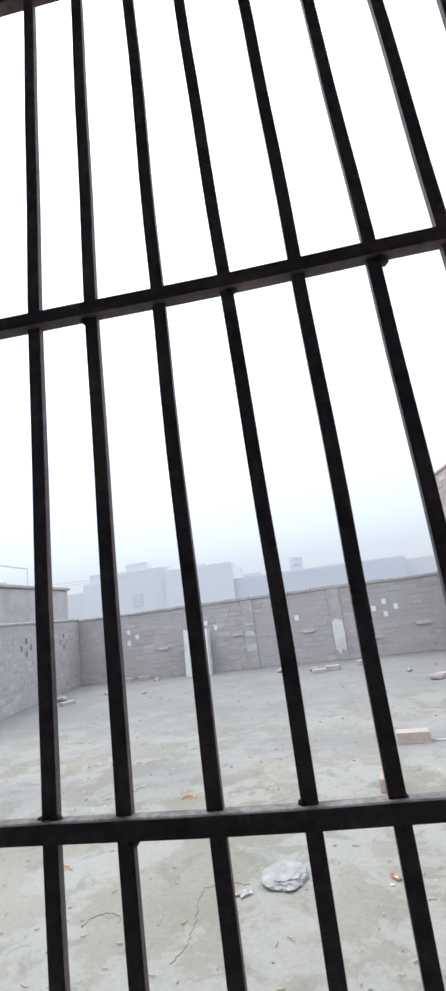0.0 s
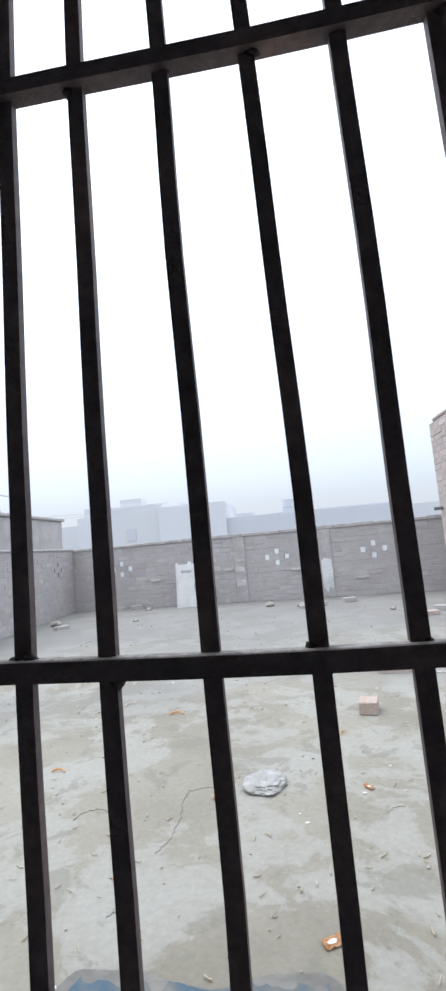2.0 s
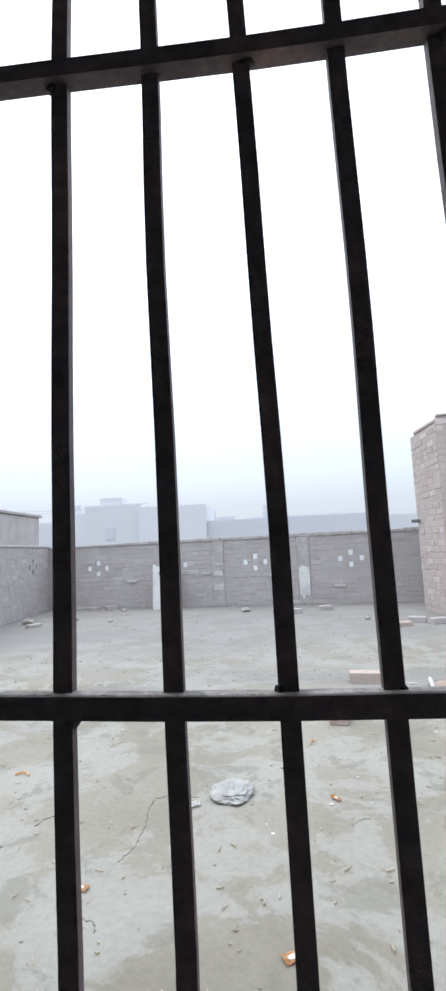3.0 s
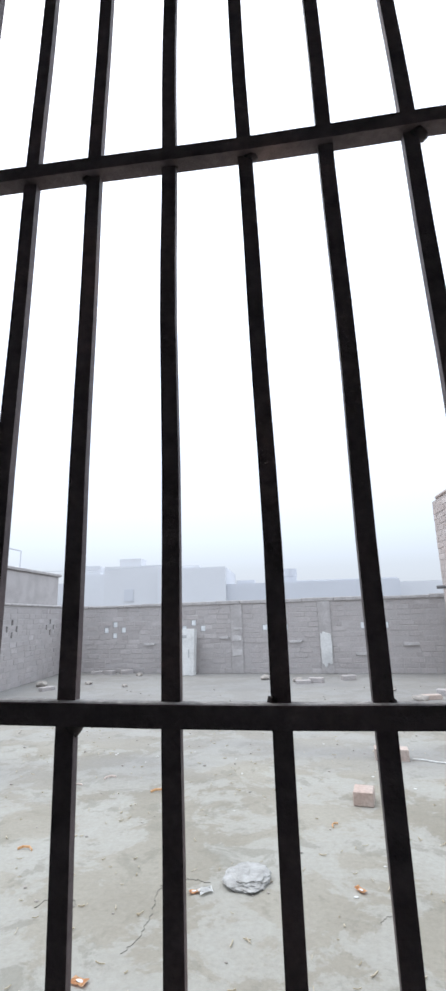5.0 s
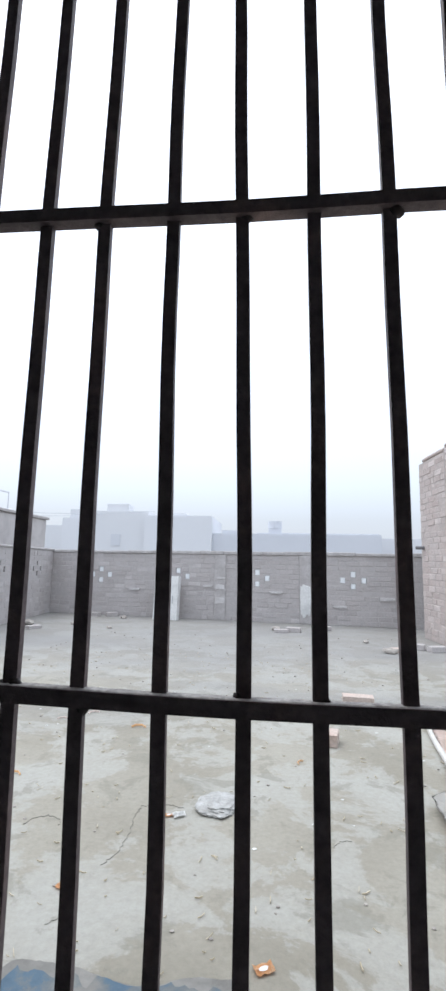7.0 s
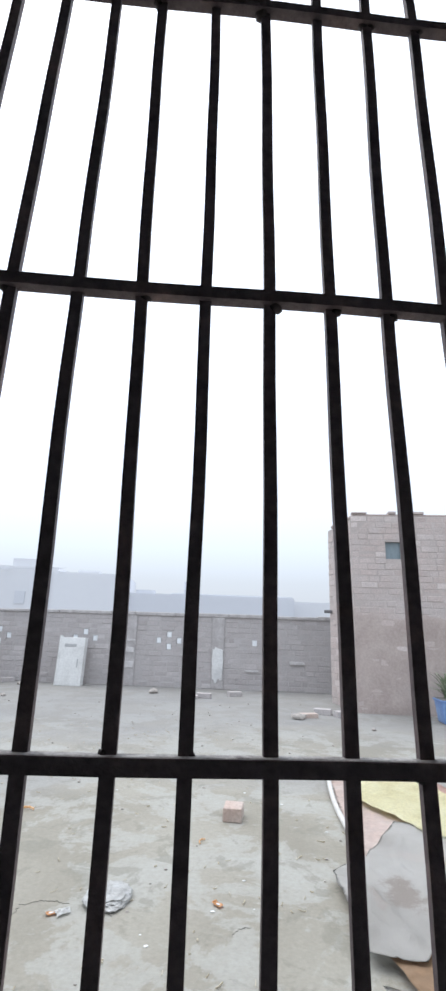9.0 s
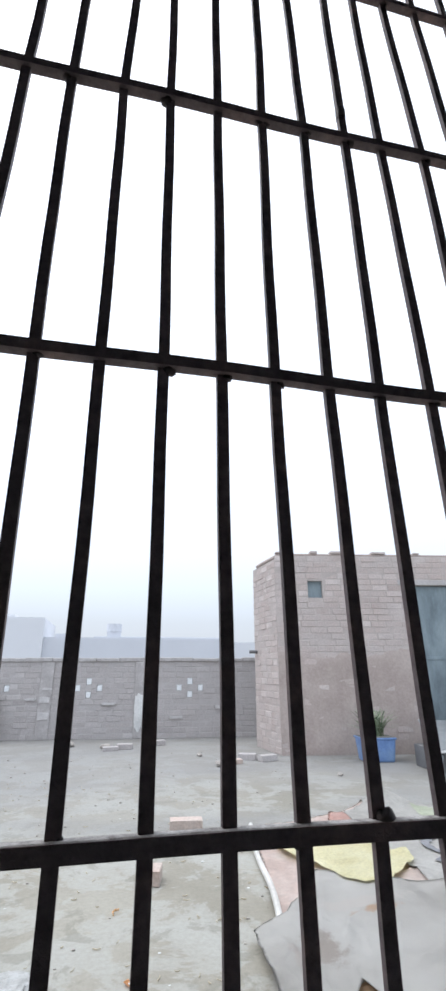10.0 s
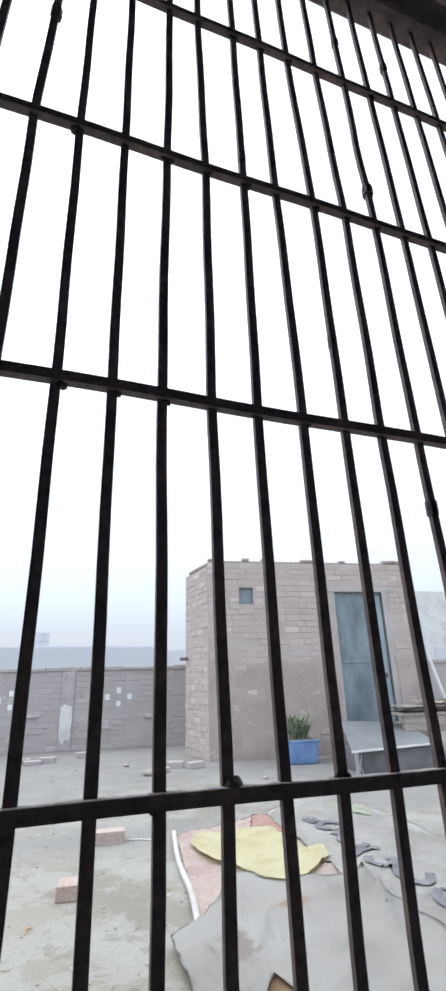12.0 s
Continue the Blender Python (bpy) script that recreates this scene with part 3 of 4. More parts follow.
def build_far_wall():
    w = thing("wall_far", "low weathered brick yard wall with diamond vent holes, haze in its colour", "wall", kind="structure", m=WALL_M)
    s0 = 4.18 / math.cos(radians(7.5)) - 0.17
    holes = []
    for c in (-2.93, -1.30, 0.25, 1.98):
        for dx, dz in ((0, 0.105), (-0.185, 0.0), (0.185, 0.0), (0, -0.105)):
            holes.append((s0 + c + dx - 0.045, s0 + c + dx + 0.045, 0.79 + dz - 0.052, 0.79 + dz + 0.052))
    # white blocks are added inside the vent holes and close them
    for x0, x1, z0, z1 in holes:
        part("vent_block", box(x0 + 0.004, x1 - 0.004, 0.004, 0.10, z0 + 0.003, z1 - 0.003, 0.006), M_WHITEWASH, w, "white block filling a vent opening")
    part("wall_core", cells(WALL_L, WALL_H - 0.05, 0.12, holes), M_MORTAR, w)
    rnd = random.Random(3)
    bm = bmesh.new()
    x = 0.0
    while x < WALL_L:
        ln = rnd.uniform(0.35, 1.1)
        box(x, min(x + ln - 0.004, WALL_L), -0.02 - rnd.uniform(0, 0.012), 0.14, WALL_H - 0.055, WALL_H + rnd.uniform(-0.012, 0.016), 0.008, bm=bm)
        x += ln
    part("coping", bm, M_PIER, w, "uneven mortar coping")
    places = courses(WALL_L, WALL_H - 0.05, holes, 11, 0.0, 0.02)
    # the stretch seen before the hut comes first
    places.sort(key=lambda p: (p[0] > 7.9, rnd.random()))
    lay_bricks(w, places, M_BRICK_FAR, Matrix(), 300)
    for c, wd in ((-0.46, 0.22), (1.14, 0.22)):
        p = part("pier", box(s0 + c - wd / 2, s0 + c + wd / 2, -0.024, -0.012, 0, WALL_H - 0.06, 0.006), M_PIER, w)
    for n, (c, z0, z1, hw) in enumerate(((1.14, 0.12, 0.70, 0.10), (-0.46, 0.30, 0.42, 0.09), (-0.46, 0.56, 0.66, 0.09), (-0.44, 0.76, 0.80, 0.08), (-0.70, 0.60, 0.64, 0.09), (0.60, 0.52, 0.56, 0.12), (2.55, 0.45, 0.50, 0.13), (1.75, 0.30, 0.34, 0.12), (-2.2, 0.50, 0.54, 0.11))):
        part("plaster_patch", ragged_patch(s0 + c, (z0 + z1) / 2, hw, (z1 - z0) / 2, n), M_PATCH if n else M_PLASTER, w, "pale lime plaster patch")


def build_left_wall():
    w = thing("wall_left", "low dusty brick side wall of the yard, haze in its colour", "wall", kind="structure", m=turned(-3.78, 4.4, 0, 94.5))
    L = 4.9
    holes = []
    for c in (2.6, 4.1):
        for dx, dz in ((0, 0.105), (-0.165, 0.01), (0.165, 0.01), (0, -0.08)):
            holes.append((c + dx - 0.032, c + dx + 0.032, 0.88 + dz - 0.045, 0.88 + dz + 0.045))
    part("wall_core", cells(L, 1.25, 0.12, holes), M_MORTAR, w)
    part("coping", box(0, L, -0.025, 0.14, 1.25, 1.29, 0.01), M_PIER, w, "mortar coping")
    lay_bricks(w, courses(L, 1.25, holes, 17, 0.0, 0.02), M_BRICK_FAR, Matrix(), 300)


def build_neighbour():
    h = thing("neighbour_house", "brick neighbour building beyond the side wall, haze in its colour", "house")
    part("wall", box(-9.0, -5.0, 4.0, 10.6, 0, 2.0, 0.02), M_BRICK_FAR, h)
    part("roof", box(-9.05, -4.95, 3.95, 10.65, 2.0, 2.06, 0.01), M_PIER, h)
    # frame and rubble take the haze-paled colour too
    part("rail_frame", sweep([(-5.2, 9.2, 2.06), (-5.2, 9.2, 2.45), (-5.2, 7.6, 2.45), (-5.2, 7.6, 2.06)], 0.02), M_HAZED_DARK, h, "thin pipe frame on the roof")
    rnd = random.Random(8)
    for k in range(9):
        part("roof_rubble", lump(rnd.uniform(0.05, 0.11), k, (1.3, 1, 0.8), 1, 0.4), M_HAZED_DARK, h, m=pose(-5.15 - rnd.uniform(0, 0.3), 7.6 + k * 0.22, 2.09))


HUT = turned(2.72, 6.38, 0, -9.0)
HUT_W, HUT_D, HUT_H = 3.28, 0.98, 2.70
SIDE_BACK = (-0.22, 0.90)


def build_hut():
    h = thing("brick_hut", "small flat-roofed brick hut with a teal steel door", "hut", m=HUT)
    door = (2.0, 2.80, 0.0, 2.26)
    win = (0.48, 0.70, 2.07, 2.32)
    part("front_wall", cells(HUT_W, HUT_H, 0.22, [door, win]), M_JOINT, h)
    side_m = pose(*SIDE_BACK, 0, 0, 0, math.degrees(math.atan2(-SIDE_BACK[1], -SIDE_BACK[0])))
    side_l = math.hypot(*SIDE_BACK)
    part("side_wall", cells(side_l, HUT_H - 0.06, 0.2, []), M_JOINT, h, m=side_m)
    part("side_coping", box(0.1, side_l, 0.0, 0.2, HUT_H - 0.06, HUT_H + 0.02, 0.03), M_MUD, h, m=side_m)
    part("side_wall", box(HUT_W - 0.22, HUT_W, 0.22, HUT_D, 0, HUT_H - 0.02), M_MORTAR, h)
    part("back_wall", box(0.22, HUT_W - 0.22, HUT_D - 0.2, HUT_D, 0, HUT_H - 0.02), M_MORTAR, h)
    part("roof", box(0.02, HUT_W - 0.02, 0.02, HUT_D + 0.03, HUT_H, HUT_H + 0.035, 0.01), M_MUD, h, "mud and cement roof slab")
    rnd = random.Random(21)
    # broken top course and loose bricks
    for x, ln in ((0.02, 0.22), (0.55, 0.11), (0.86, 0.2), (1.5, 0.22), (2.15, 0.1), (2.9, 0.22), (3.04, 0.2)):
        part("brick", box(x, x + ln, 0.0, 0.11, HUT_H + 0.035, HUT_H + 0.035 + rnd.uniform(0.02, 0.05), 0.006), M_BRICK, h)
    # mud plaster over the lower half, with a ragged upper border
    bm = bmesh.new()
    for x0, x1 in ((0.0, door[0] - 0.03), (door[1] + 0.1, HUT_W)):
        cols = max(3, int((x1 - x0) / 0.06))
        grid = []
        for i in range(cols + 1):
            x = x0 + (x1 - x0) * i / cols
            top = 1.34 + 0.16 * noise.noise((x * 2.1, 3.1, 0)) + 0.07 * noise.noise((x * 9, 1.3, 0))
            grid.append([bm.verts.new((x, -0.0085 - 0.009 * noise.noise((x * 3.3, z * 5.1, 2)) + (0.016 if k == 20 else 0), z)) for k in range(21) for z in (top * k / 20,)])
        for a, b in zip(grid, grid[1:]):
            for k in range(20):
                bm.faces.new((a[k], b[k], b[k + 1], a[k + 1]))
    part("mud_plaster", bm, M_MUD, h, "smeared brown mud plaster", smooth=True)
    part("door_jamb", box(door[1], door[1] + 0.075, -0.014, 0.2, 0, 2.27, 0.006), M_MORTAR, h, "pale cement door jamb")
    part("door_jamb", box(door[0] - 0.03, door[0], -0.012, 0.2, 0, 2.27, 0.006), M_MORTAR, h)
    part("lintel", box(door[0] - 0.15, door[1] + 0.2, -0.012, 0.2, 2.262, 2.34, 0.006), M_MORTAR, h, "cement lintel")
    d = part("door", box(door[0] + 0.004, door[1] - 0.004, 0.05, 0.09, 0.02, 2.255, 0.004), M_DOOR, h, "closed teal sheet steel door with dark stains")
    part("door_edge", box(door[1] - 0.15, door[1] - 0.012, 0.040, 0.0495, 0.03, 2.20, 0.003), M_DOOR_PALE, d, "paler blue door edge strip")
    part("door_rib", box(door[0] + 0.06, door[1] - 0.06, 0.042, 0.054, 1.20, 1.24, 0.003), M_DOOR, d)
    part("bolt", sweep([(door[1] - 0.24, 0.036, 1.02), (door[1] - 0.06, 0.036, 1.02)], 0.022, 8), M_IRON, d, "dark iron slide bolt")
    part("bolt_plate", box(door[1] - 0.12, door[1] - 0.05, 0.030, 0.052, 0.985, 1.055, 0.004), M_IRON, d)
    # a teal panel stands in for the dim inside of the vent
    wv = part("vent", box(win[0] - 0.01, win[1] + 0.01, 0.06, 0.10, win[2] - 0.01, win[3] + 0.01), M_DOOR, h, "small vent opening, its dim inside painted as a teal panel")
    upper = [p for p in courses(HUT_W, HUT_H, [(door[0] - 0.05, door[1] + 0.12, 0, 2.35), win], 31)]
    lay_bricks(h, upper, M_BRICK, Matrix(), 300)
    lay_bricks(h, courses(side_l, HUT_H - 0.06, [], 33), M_BRICK, side_m, 140)
    # wiring stub on the corner
    part("pipe_stub", sweep([(-0.2, 0.8, 1.34), (-0.32, 0.8, 1.34)], 0.05, 8), M_BOX, h)


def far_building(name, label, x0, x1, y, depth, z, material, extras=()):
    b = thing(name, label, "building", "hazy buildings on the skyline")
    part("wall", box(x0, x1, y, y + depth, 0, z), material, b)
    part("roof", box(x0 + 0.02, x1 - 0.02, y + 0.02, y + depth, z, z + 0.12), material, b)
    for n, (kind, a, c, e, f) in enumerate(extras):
        part(kind, box(a, c, y - (0.06 if kind == "window" else -0.4), y + (0.0 if kind == "window" else 2.0), e, f), M_HAZED_DARK if kind == "window" else material, b)


# the skyline carries its haze in the base colours; no fog is rendered
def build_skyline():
    far_building("distant_house", "house block in a pale haze-mixed colour", -15.2, -10.2, 40, 8, 5.25, M_HAZED_WALL, (("stair_head", -14.0, -12.1, 5.37, 6.02), ("window", -13.4, -12.6, 2.4, 3.4)))
    far_building("distant_house", "stepped house block in a pale haze-mixed colour", -10.4, -4.7, 39.5, 8, 4.85, M_HAZED_PALE, (("stair_head", -8.6, -6.9, 4.95, 5.2),))
    far_building("distant_house", "low house with a roof room, haze in its colour", -20.5, -15.9, 46, 8, 5.2, M_HAZED_PALE, (("roof_room", -19.9, -18.1, 5.3, 6.2),))
    far_building("distant_house", "flat-roofed house carrying a water tank, haze in its colour", -4.69, 9.1, 40, 6, 3.45, M_HAZED_DARK, (("parapet", -1.0, 9.0, 3.57, 3.68), ("roof_room", -3.9, -2.4, 3.57, 3.86)))
    t = thing("water_tank", "grey roof water tank on a stand, haze in its colour", "water tank")
    part("tank", sweep([(0.53, 41.5, 4.1), (0.53, 41.5, 4.72)], 1.2, 14), M_HAZED_DARK, t)
    part("stand", box(-0.02, 1.08, 41.0, 42.0, 3.57, 4.1), M_HAZED_DARK, t)
    far_building("distant_house", "low house in a pale haze-mixed colour", 9.3, 14.0, 42, 6, 3.3, M_HAZED_WALL)
    far_building("distant_house", "low house in a pale haze-mixed colour", -30.0, -20.8, 48, 8, 4.6, M_HAZED_WALL)
    far_building("distant_house", "low house in a pale haze-mixed colour", 14.5, 30.0, 48, 8, 3.0, M_HAZED_PALE)
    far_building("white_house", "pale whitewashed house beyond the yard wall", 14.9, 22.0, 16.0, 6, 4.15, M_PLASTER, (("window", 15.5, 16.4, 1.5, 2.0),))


build_ground()
build_room()
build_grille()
build_far_wall()
build_left_wall()
build_neighbour()
build_hut()
build_skyline()


# ---- things in the yard ----
def build_panel():
    """A white enamelled cabinet front leaning on the far wall."""
    p = thing("white_cabinet", "white enamelled tin cabinet leaning against the brick wall", "cabinet", m=turned(-1.835, 8.60, 0, -7.5) @ pose(0, 0, 0, -5, 0, 0))
    part("body", box(0.0, 0.40, 0.0, 0.14, 0.0, 0.80, 0.008, 2), M_WHITE, p)
    part("side_flange", box(0.402, 0.45, -0.012, 0.14, 0.0, 0.80, 0.005), M_WHITE, p)
    part("side_flange", box(-0.014, 0.008, -0.012, 0.10, 0.0, 0.83, 0.004), M_WHITE, p)
    part("slot_handle", box(0.09, 0.30, -0.006, 0.004, 0.64, 0.69, 0.008, 2), M_GREY, p, "grey recessed pull slot")
    part("hinge", box(0.385, 0.402, -0.016, 0.0, 0.60, 0.68, 0.003), M_WHITE, p)
    part("hinge", box(0.385, 0.402, -0.016, 0.0, 0.08, 0.16, 0.003), M_WHITE, p)
    part("scuff", box(0.34, 0.36, -0.0035, 0.0, 0.30, 0.44), M_GREY, p)


def loose_brick(x, y, rz, label, group, mat_=None, size=(0.228, 0.112, 0.074), seed=1, z=0.0):
    rnd = random.Random(seed)
    bm = box(-size[0] / 2, size[0] / 2, -size[1] / 2, size[1] / 2, 0, size[2], 0.006, 2)
    for v in bm.verts:
        v.co += Vector((rnd.uniform(-1, 1), rnd.uniform(-1, 1), 0)) * 0.0022
    b = part("brick", bm, mat_ or M_LOOSE, m=pose(x, y, z, 0, 0, rz))
    return tagged(b, label, "brick", group)


def build_loose_bricks():
    loose_brick(1.015, 3.46, -6, "loose reddish brick lying flat on the concrete", "loose bricks in the yard", seed=2)
    loose_brick(0.706, 2.615, 78, "half a loose reddish brick on the concrete", "loose bricks in the yard", seed=3, size=(0.13, 0.105, 0.07))
    t = thing("white_twig", "thin pale stick lying beside a brick", "stick")
    part("stick", sweep([(1.15, 3.44, 0.006), (1.22, 3.42, 0.008), (1.30, 3.37, 0.006), (1.36, 3.36, 0.005)], 0.010, 6), M_PAPER, t)
    far = ((0.50, 7.38, 5, M_BRICK_FAR), (0.70, 7.48, -12, M_BRICK_FAR), (1.20, 7.75, 20, M_BRICK_FAR), (1.95, 5.95, 10, M_LOOSE), (2.2, 6.2, -25, M_BRICK_FAR), (2.42, 6.05, 15, M_BRICK_FAR),
           (-3.35, 9.0, 8, M_BRICK_FAR), (-3.05, 8.85, -20, M_BRICK_FAR), (-2.75, 8.95, 35, M_BRICK_FAR), (-3.3, 6.9, 60, M_BRICK_FAR))
    for n, (x, y, a, m) in enumerate(far):
        loose_brick(x, y, a, "weathered brick lying near the yard wall", "bricks along the wall", m, seed=10 + n, size=(0.22, 0.11, 0.07 if n % 3 else 0.05))
    for n, (x, y, r) in enumerate(((1.80, 5.82, 0.07), (0.42, 7.6, 0.06), (-0.1, 7.9, 0.07), (-2.4, 8.6, 0.06), (-3.6, 7.3, 0.08), (2.5, 5.2, 0.025), (2.9, 5.0, 0.03), (1.65, 6.6, 0.04), (-2.2, 7.2, 0.04), (-2.9, 7.5, 0.05))):
        st = part("stone", lump(r, 40 + n, (1.3, 1.0, 0.6), 2, 0.5), M_STONE, m=pose(x, y, r * 0.45, 0, 0, n * 40))
        tagged(st, "small grey lump of rubble on the concrete", "rubble", "rubble lumps")


def crumple(name, label, category, x, y, w, d, h, material, seed, rz=0, group="", n=14):
    """A thin crumpled sheet lying on the ground."""
    bm = bmesh.new()
    rows = []
    for i in range(n + 1):
        row = []
        for j in range(n + 1):
            u, v = i / n - 0.5, j / n - 0.5
            rr = math.hypot(u, v) * 2
            edge = 1 + 0.35 * noise.noise((math.atan2(v, u) * 1.1, seed * 3.1, 0))
            px, py = u * w * edge, v * d * edge
            k = noise.noise((u * 5, v * 5, seed)) + 0.6 * abs(noise.noise((u * 11, v * 11, seed + 5)))
            pz = 0.006 + max(0, h * (0.55 + 0.8 * k) * (1.1 - rr * 0.75))
            row.append(bm.verts.new((px, py, pz)))
        rows.append(row)
    for a, b in zip(rows, rows[1:]):
        for j in range(n):
            bm.faces.new((a[j], b[j], b[j + 1], a[j + 1]))
    bmesh.ops.solidify(bm, geom=bm.faces[:], thickness=0.0015)
    ob = part(name, bm, material, m=pose(x, y, 0.0, 0, 0, rz))
    return tagged(ob, label, category, group)


def wrapper(x, y, rz, w, d, seed):
    t = thing("snack_wrapper", "torn orange and white foil snack wrapper on concrete", "wrapper", "snack wrappers", m=pose(x, y, 0, 0, 0, rz))
    bm = bmesh.new()
    rnd = random.Random(seed)
    rows = [[bm.verts.new(((i / 5 - 0.5) * w, (j / 4 - 0.5) * d, 0.003 + rnd.uniform(0, 0.005) + (0.004 if i in (0, 5) else 0))) for j in range(5)] for i in range(6)]
    for a, b in zip(rows, rows[1:]):
        for j in range(4):
            bm.faces.new((a[j], b[j], b[j + 1], a[j + 1]))
    bmesh.ops.solidify(bm, geom=bm.faces[:], thickness=0.001)
    part("foil", bm, M_ORANGE, t)
    part("print_patch", lump(min(w, d) * 0.26, seed, (1.5, 0.8, 0.10), 2, 0.5), M_PAPER, t, "white printed patch", m=pose(0.0, 0, 0.007))


def build_litter():
    bm = bmesh.new()
    bmesh.ops.create_icosphere(bm, subdivisions=4, radius=1.0)
    for v in bm.verts:
        d = v.co.copy()
        k = 1 + 0.22 * noise.noise(d * 1.6) - 0.15 * abs(noise.noise(d * 2.4 + Vector((4, 1, 2)))) - 0.24 * abs(noise.noise(Vector((d.x * 3, d.y * 9, d.z * 3))))
        v.co = Vector((d.x * 0.100 * k, d.y * 0.105 * k, max(-0.012, d.z * 0.026 * k) + 0.0125))
    tagged(part("plastic_bag", bm, M_PLASTIC, m=pose(0.142, 1.765, 0.0, 0, 0, -20)), "crumpled dirty translucent plastic bag on the concrete", "plastic bag")
    wrapper(0.351, 0.933, 25, 0.052, 0.034, 3)
    wrapper(-0.294, 1.176, -15, 0.05, 0.03, 4)
    wrapper(0.564, 1.721, -50, 0.045, 0.025, 5)
    wrapper(-0.055, 1.665, 20, 0.04, 0.025, 6)
    crumple("paper_scrap", "small white paper scrap on the concrete", "paper", -0.015, 1.672, 0.05, 0.04, 0.016, M_PAPER, 8, 30, "paper scraps", 6)
    for n, (x, y, a) in enumerate(((-0.475, 2.715, 10), (-0.86, 2.95, 50), (-0.89, 1.95, 0), (-1.02, 2.80, 30), (0.52, 2.3, 70), (0.62, 0.62, 10))):
        t = part("orange_peel", sweep([(-0.05, 0, 0.008), (-0.02, 0.02, 0.012), (0.02, 0.015, 0.014), (0.05, -0.01, 0.008)], 0.016, 6, flat=0.5), M_ORANGE if n % 2 == 0 else M_PINK, m=pose(x, y, 0, 0, 0, a) @ Matrix.Scale(0.9 - 0.08 * n, 4))
        tagged(t, "curled dry orange scrap lying on the concrete", "litter", "orange scraps")
    rnd = random.Random(14)
    bm = bmesh.new()
    for n in range(560):
        x, y = rnd.uniform(-2.0, 1.3), 0.55 + 5.0 * rnd.random() ** 1.7
        a = rnd.uniform(0, math.pi)
        ln, wd = rnd.uniform(0.008, 0.035), rnd.uniform(0.002, 0.005)
        c, sn = math.cos(a), math.sin(a)
        pts = [(x + c * ln * t, y + sn * ln * t, 0.003 + 0.006 * abs(t)) for t in (-0.5, 0, 0.5)]
        sweep(pts, wd, 4, bm, flat=0.5)
    tagged(part("straw_scraps", bm, M_STRAW), "scattered dry straw bits and wood chips", "debris", kind="stuff")
    bm = bmesh.new()
    for n in range(300):
        x, y = rnd.uniform(-2.4, 2.4), 0.5 + 6.5 * rnd.random() ** 1.5
        r = rnd.uniform(0.002, 0.006) * (1 + y * 0.16)
        lump(r, n, (1.3, 1, 0.6), 1, 0.5, bm, (x, y, r * 0.4))
    tagged(part("grit", bm, M_STONE), "scattered small pebbles and crumbs of mortar", "debris", kind="stuff")
    bm = bmesh.new()
    for n in range(34):
        x, y = rnd.uniform(-1.6, 1.2), 0.6 + 3.5 * rnd.random()
        r = rnd.uniform(0.003, 0.007)
        lump(r, n + 500, (1.5, 1, 0.35), 1, 0.5, bm, (x, y, r * 0.3))
    tagged(part("paper_bits", bm, M_PAPER), "tiny white paper and plaster flecks", "debris", kind="stuff")


def crack(points, width, seed):
    rnd = random.Random(seed)
    pts = []
    for (x0, y0), (x1, y1) in zip(points, points[1:]):
        for k in range(8):
            t = k / 8
            pts.append((x0 + (x1 - x0) * t + rnd.uniform(-0.006, 0.006), y0 + (y1 - y0) * t + rnd.uniform(-0.006, 0.006), 0.0008))
    ob = part("crack", sweep(pts, width, 4, flat=0.25), M_CRACK)
    tagged(ob, "dark hairline crack in the concrete", "crack", kind="structure")


def build_cracks():
    crack(((-0.120, 1.760), (-0.189, 1.727), (-0.192, 1.623), (-0.180, 1.516), (-0.183, 1.385), (-0.225, 1.29)), 0.0024, 1)
    crack(((-0.612, 1.519), (-0.601, 1.570), (-0.548, 1.599), (-0.486, 1.575), (-0.47, 1.53)), 0.0032, 2)
    crack(((-0.120, 1.760), (-0.06, 1.755), (0.0, 1.73)), 0.0028, 3)
    crack(((-1.0, 1.20), (-0.88, 1.28), (-0.80, 1.23)), 0.0035, 5)
    crack(((0.60, 1.52), (0.63, 1.57), (0.68, 1.58)), 0.0022, 6)
    crack(((-0.28, 1.02), (-0.24, 1.05), (-0.20, 1.04), (-0.185, 0.99)), 0.0024, 7)


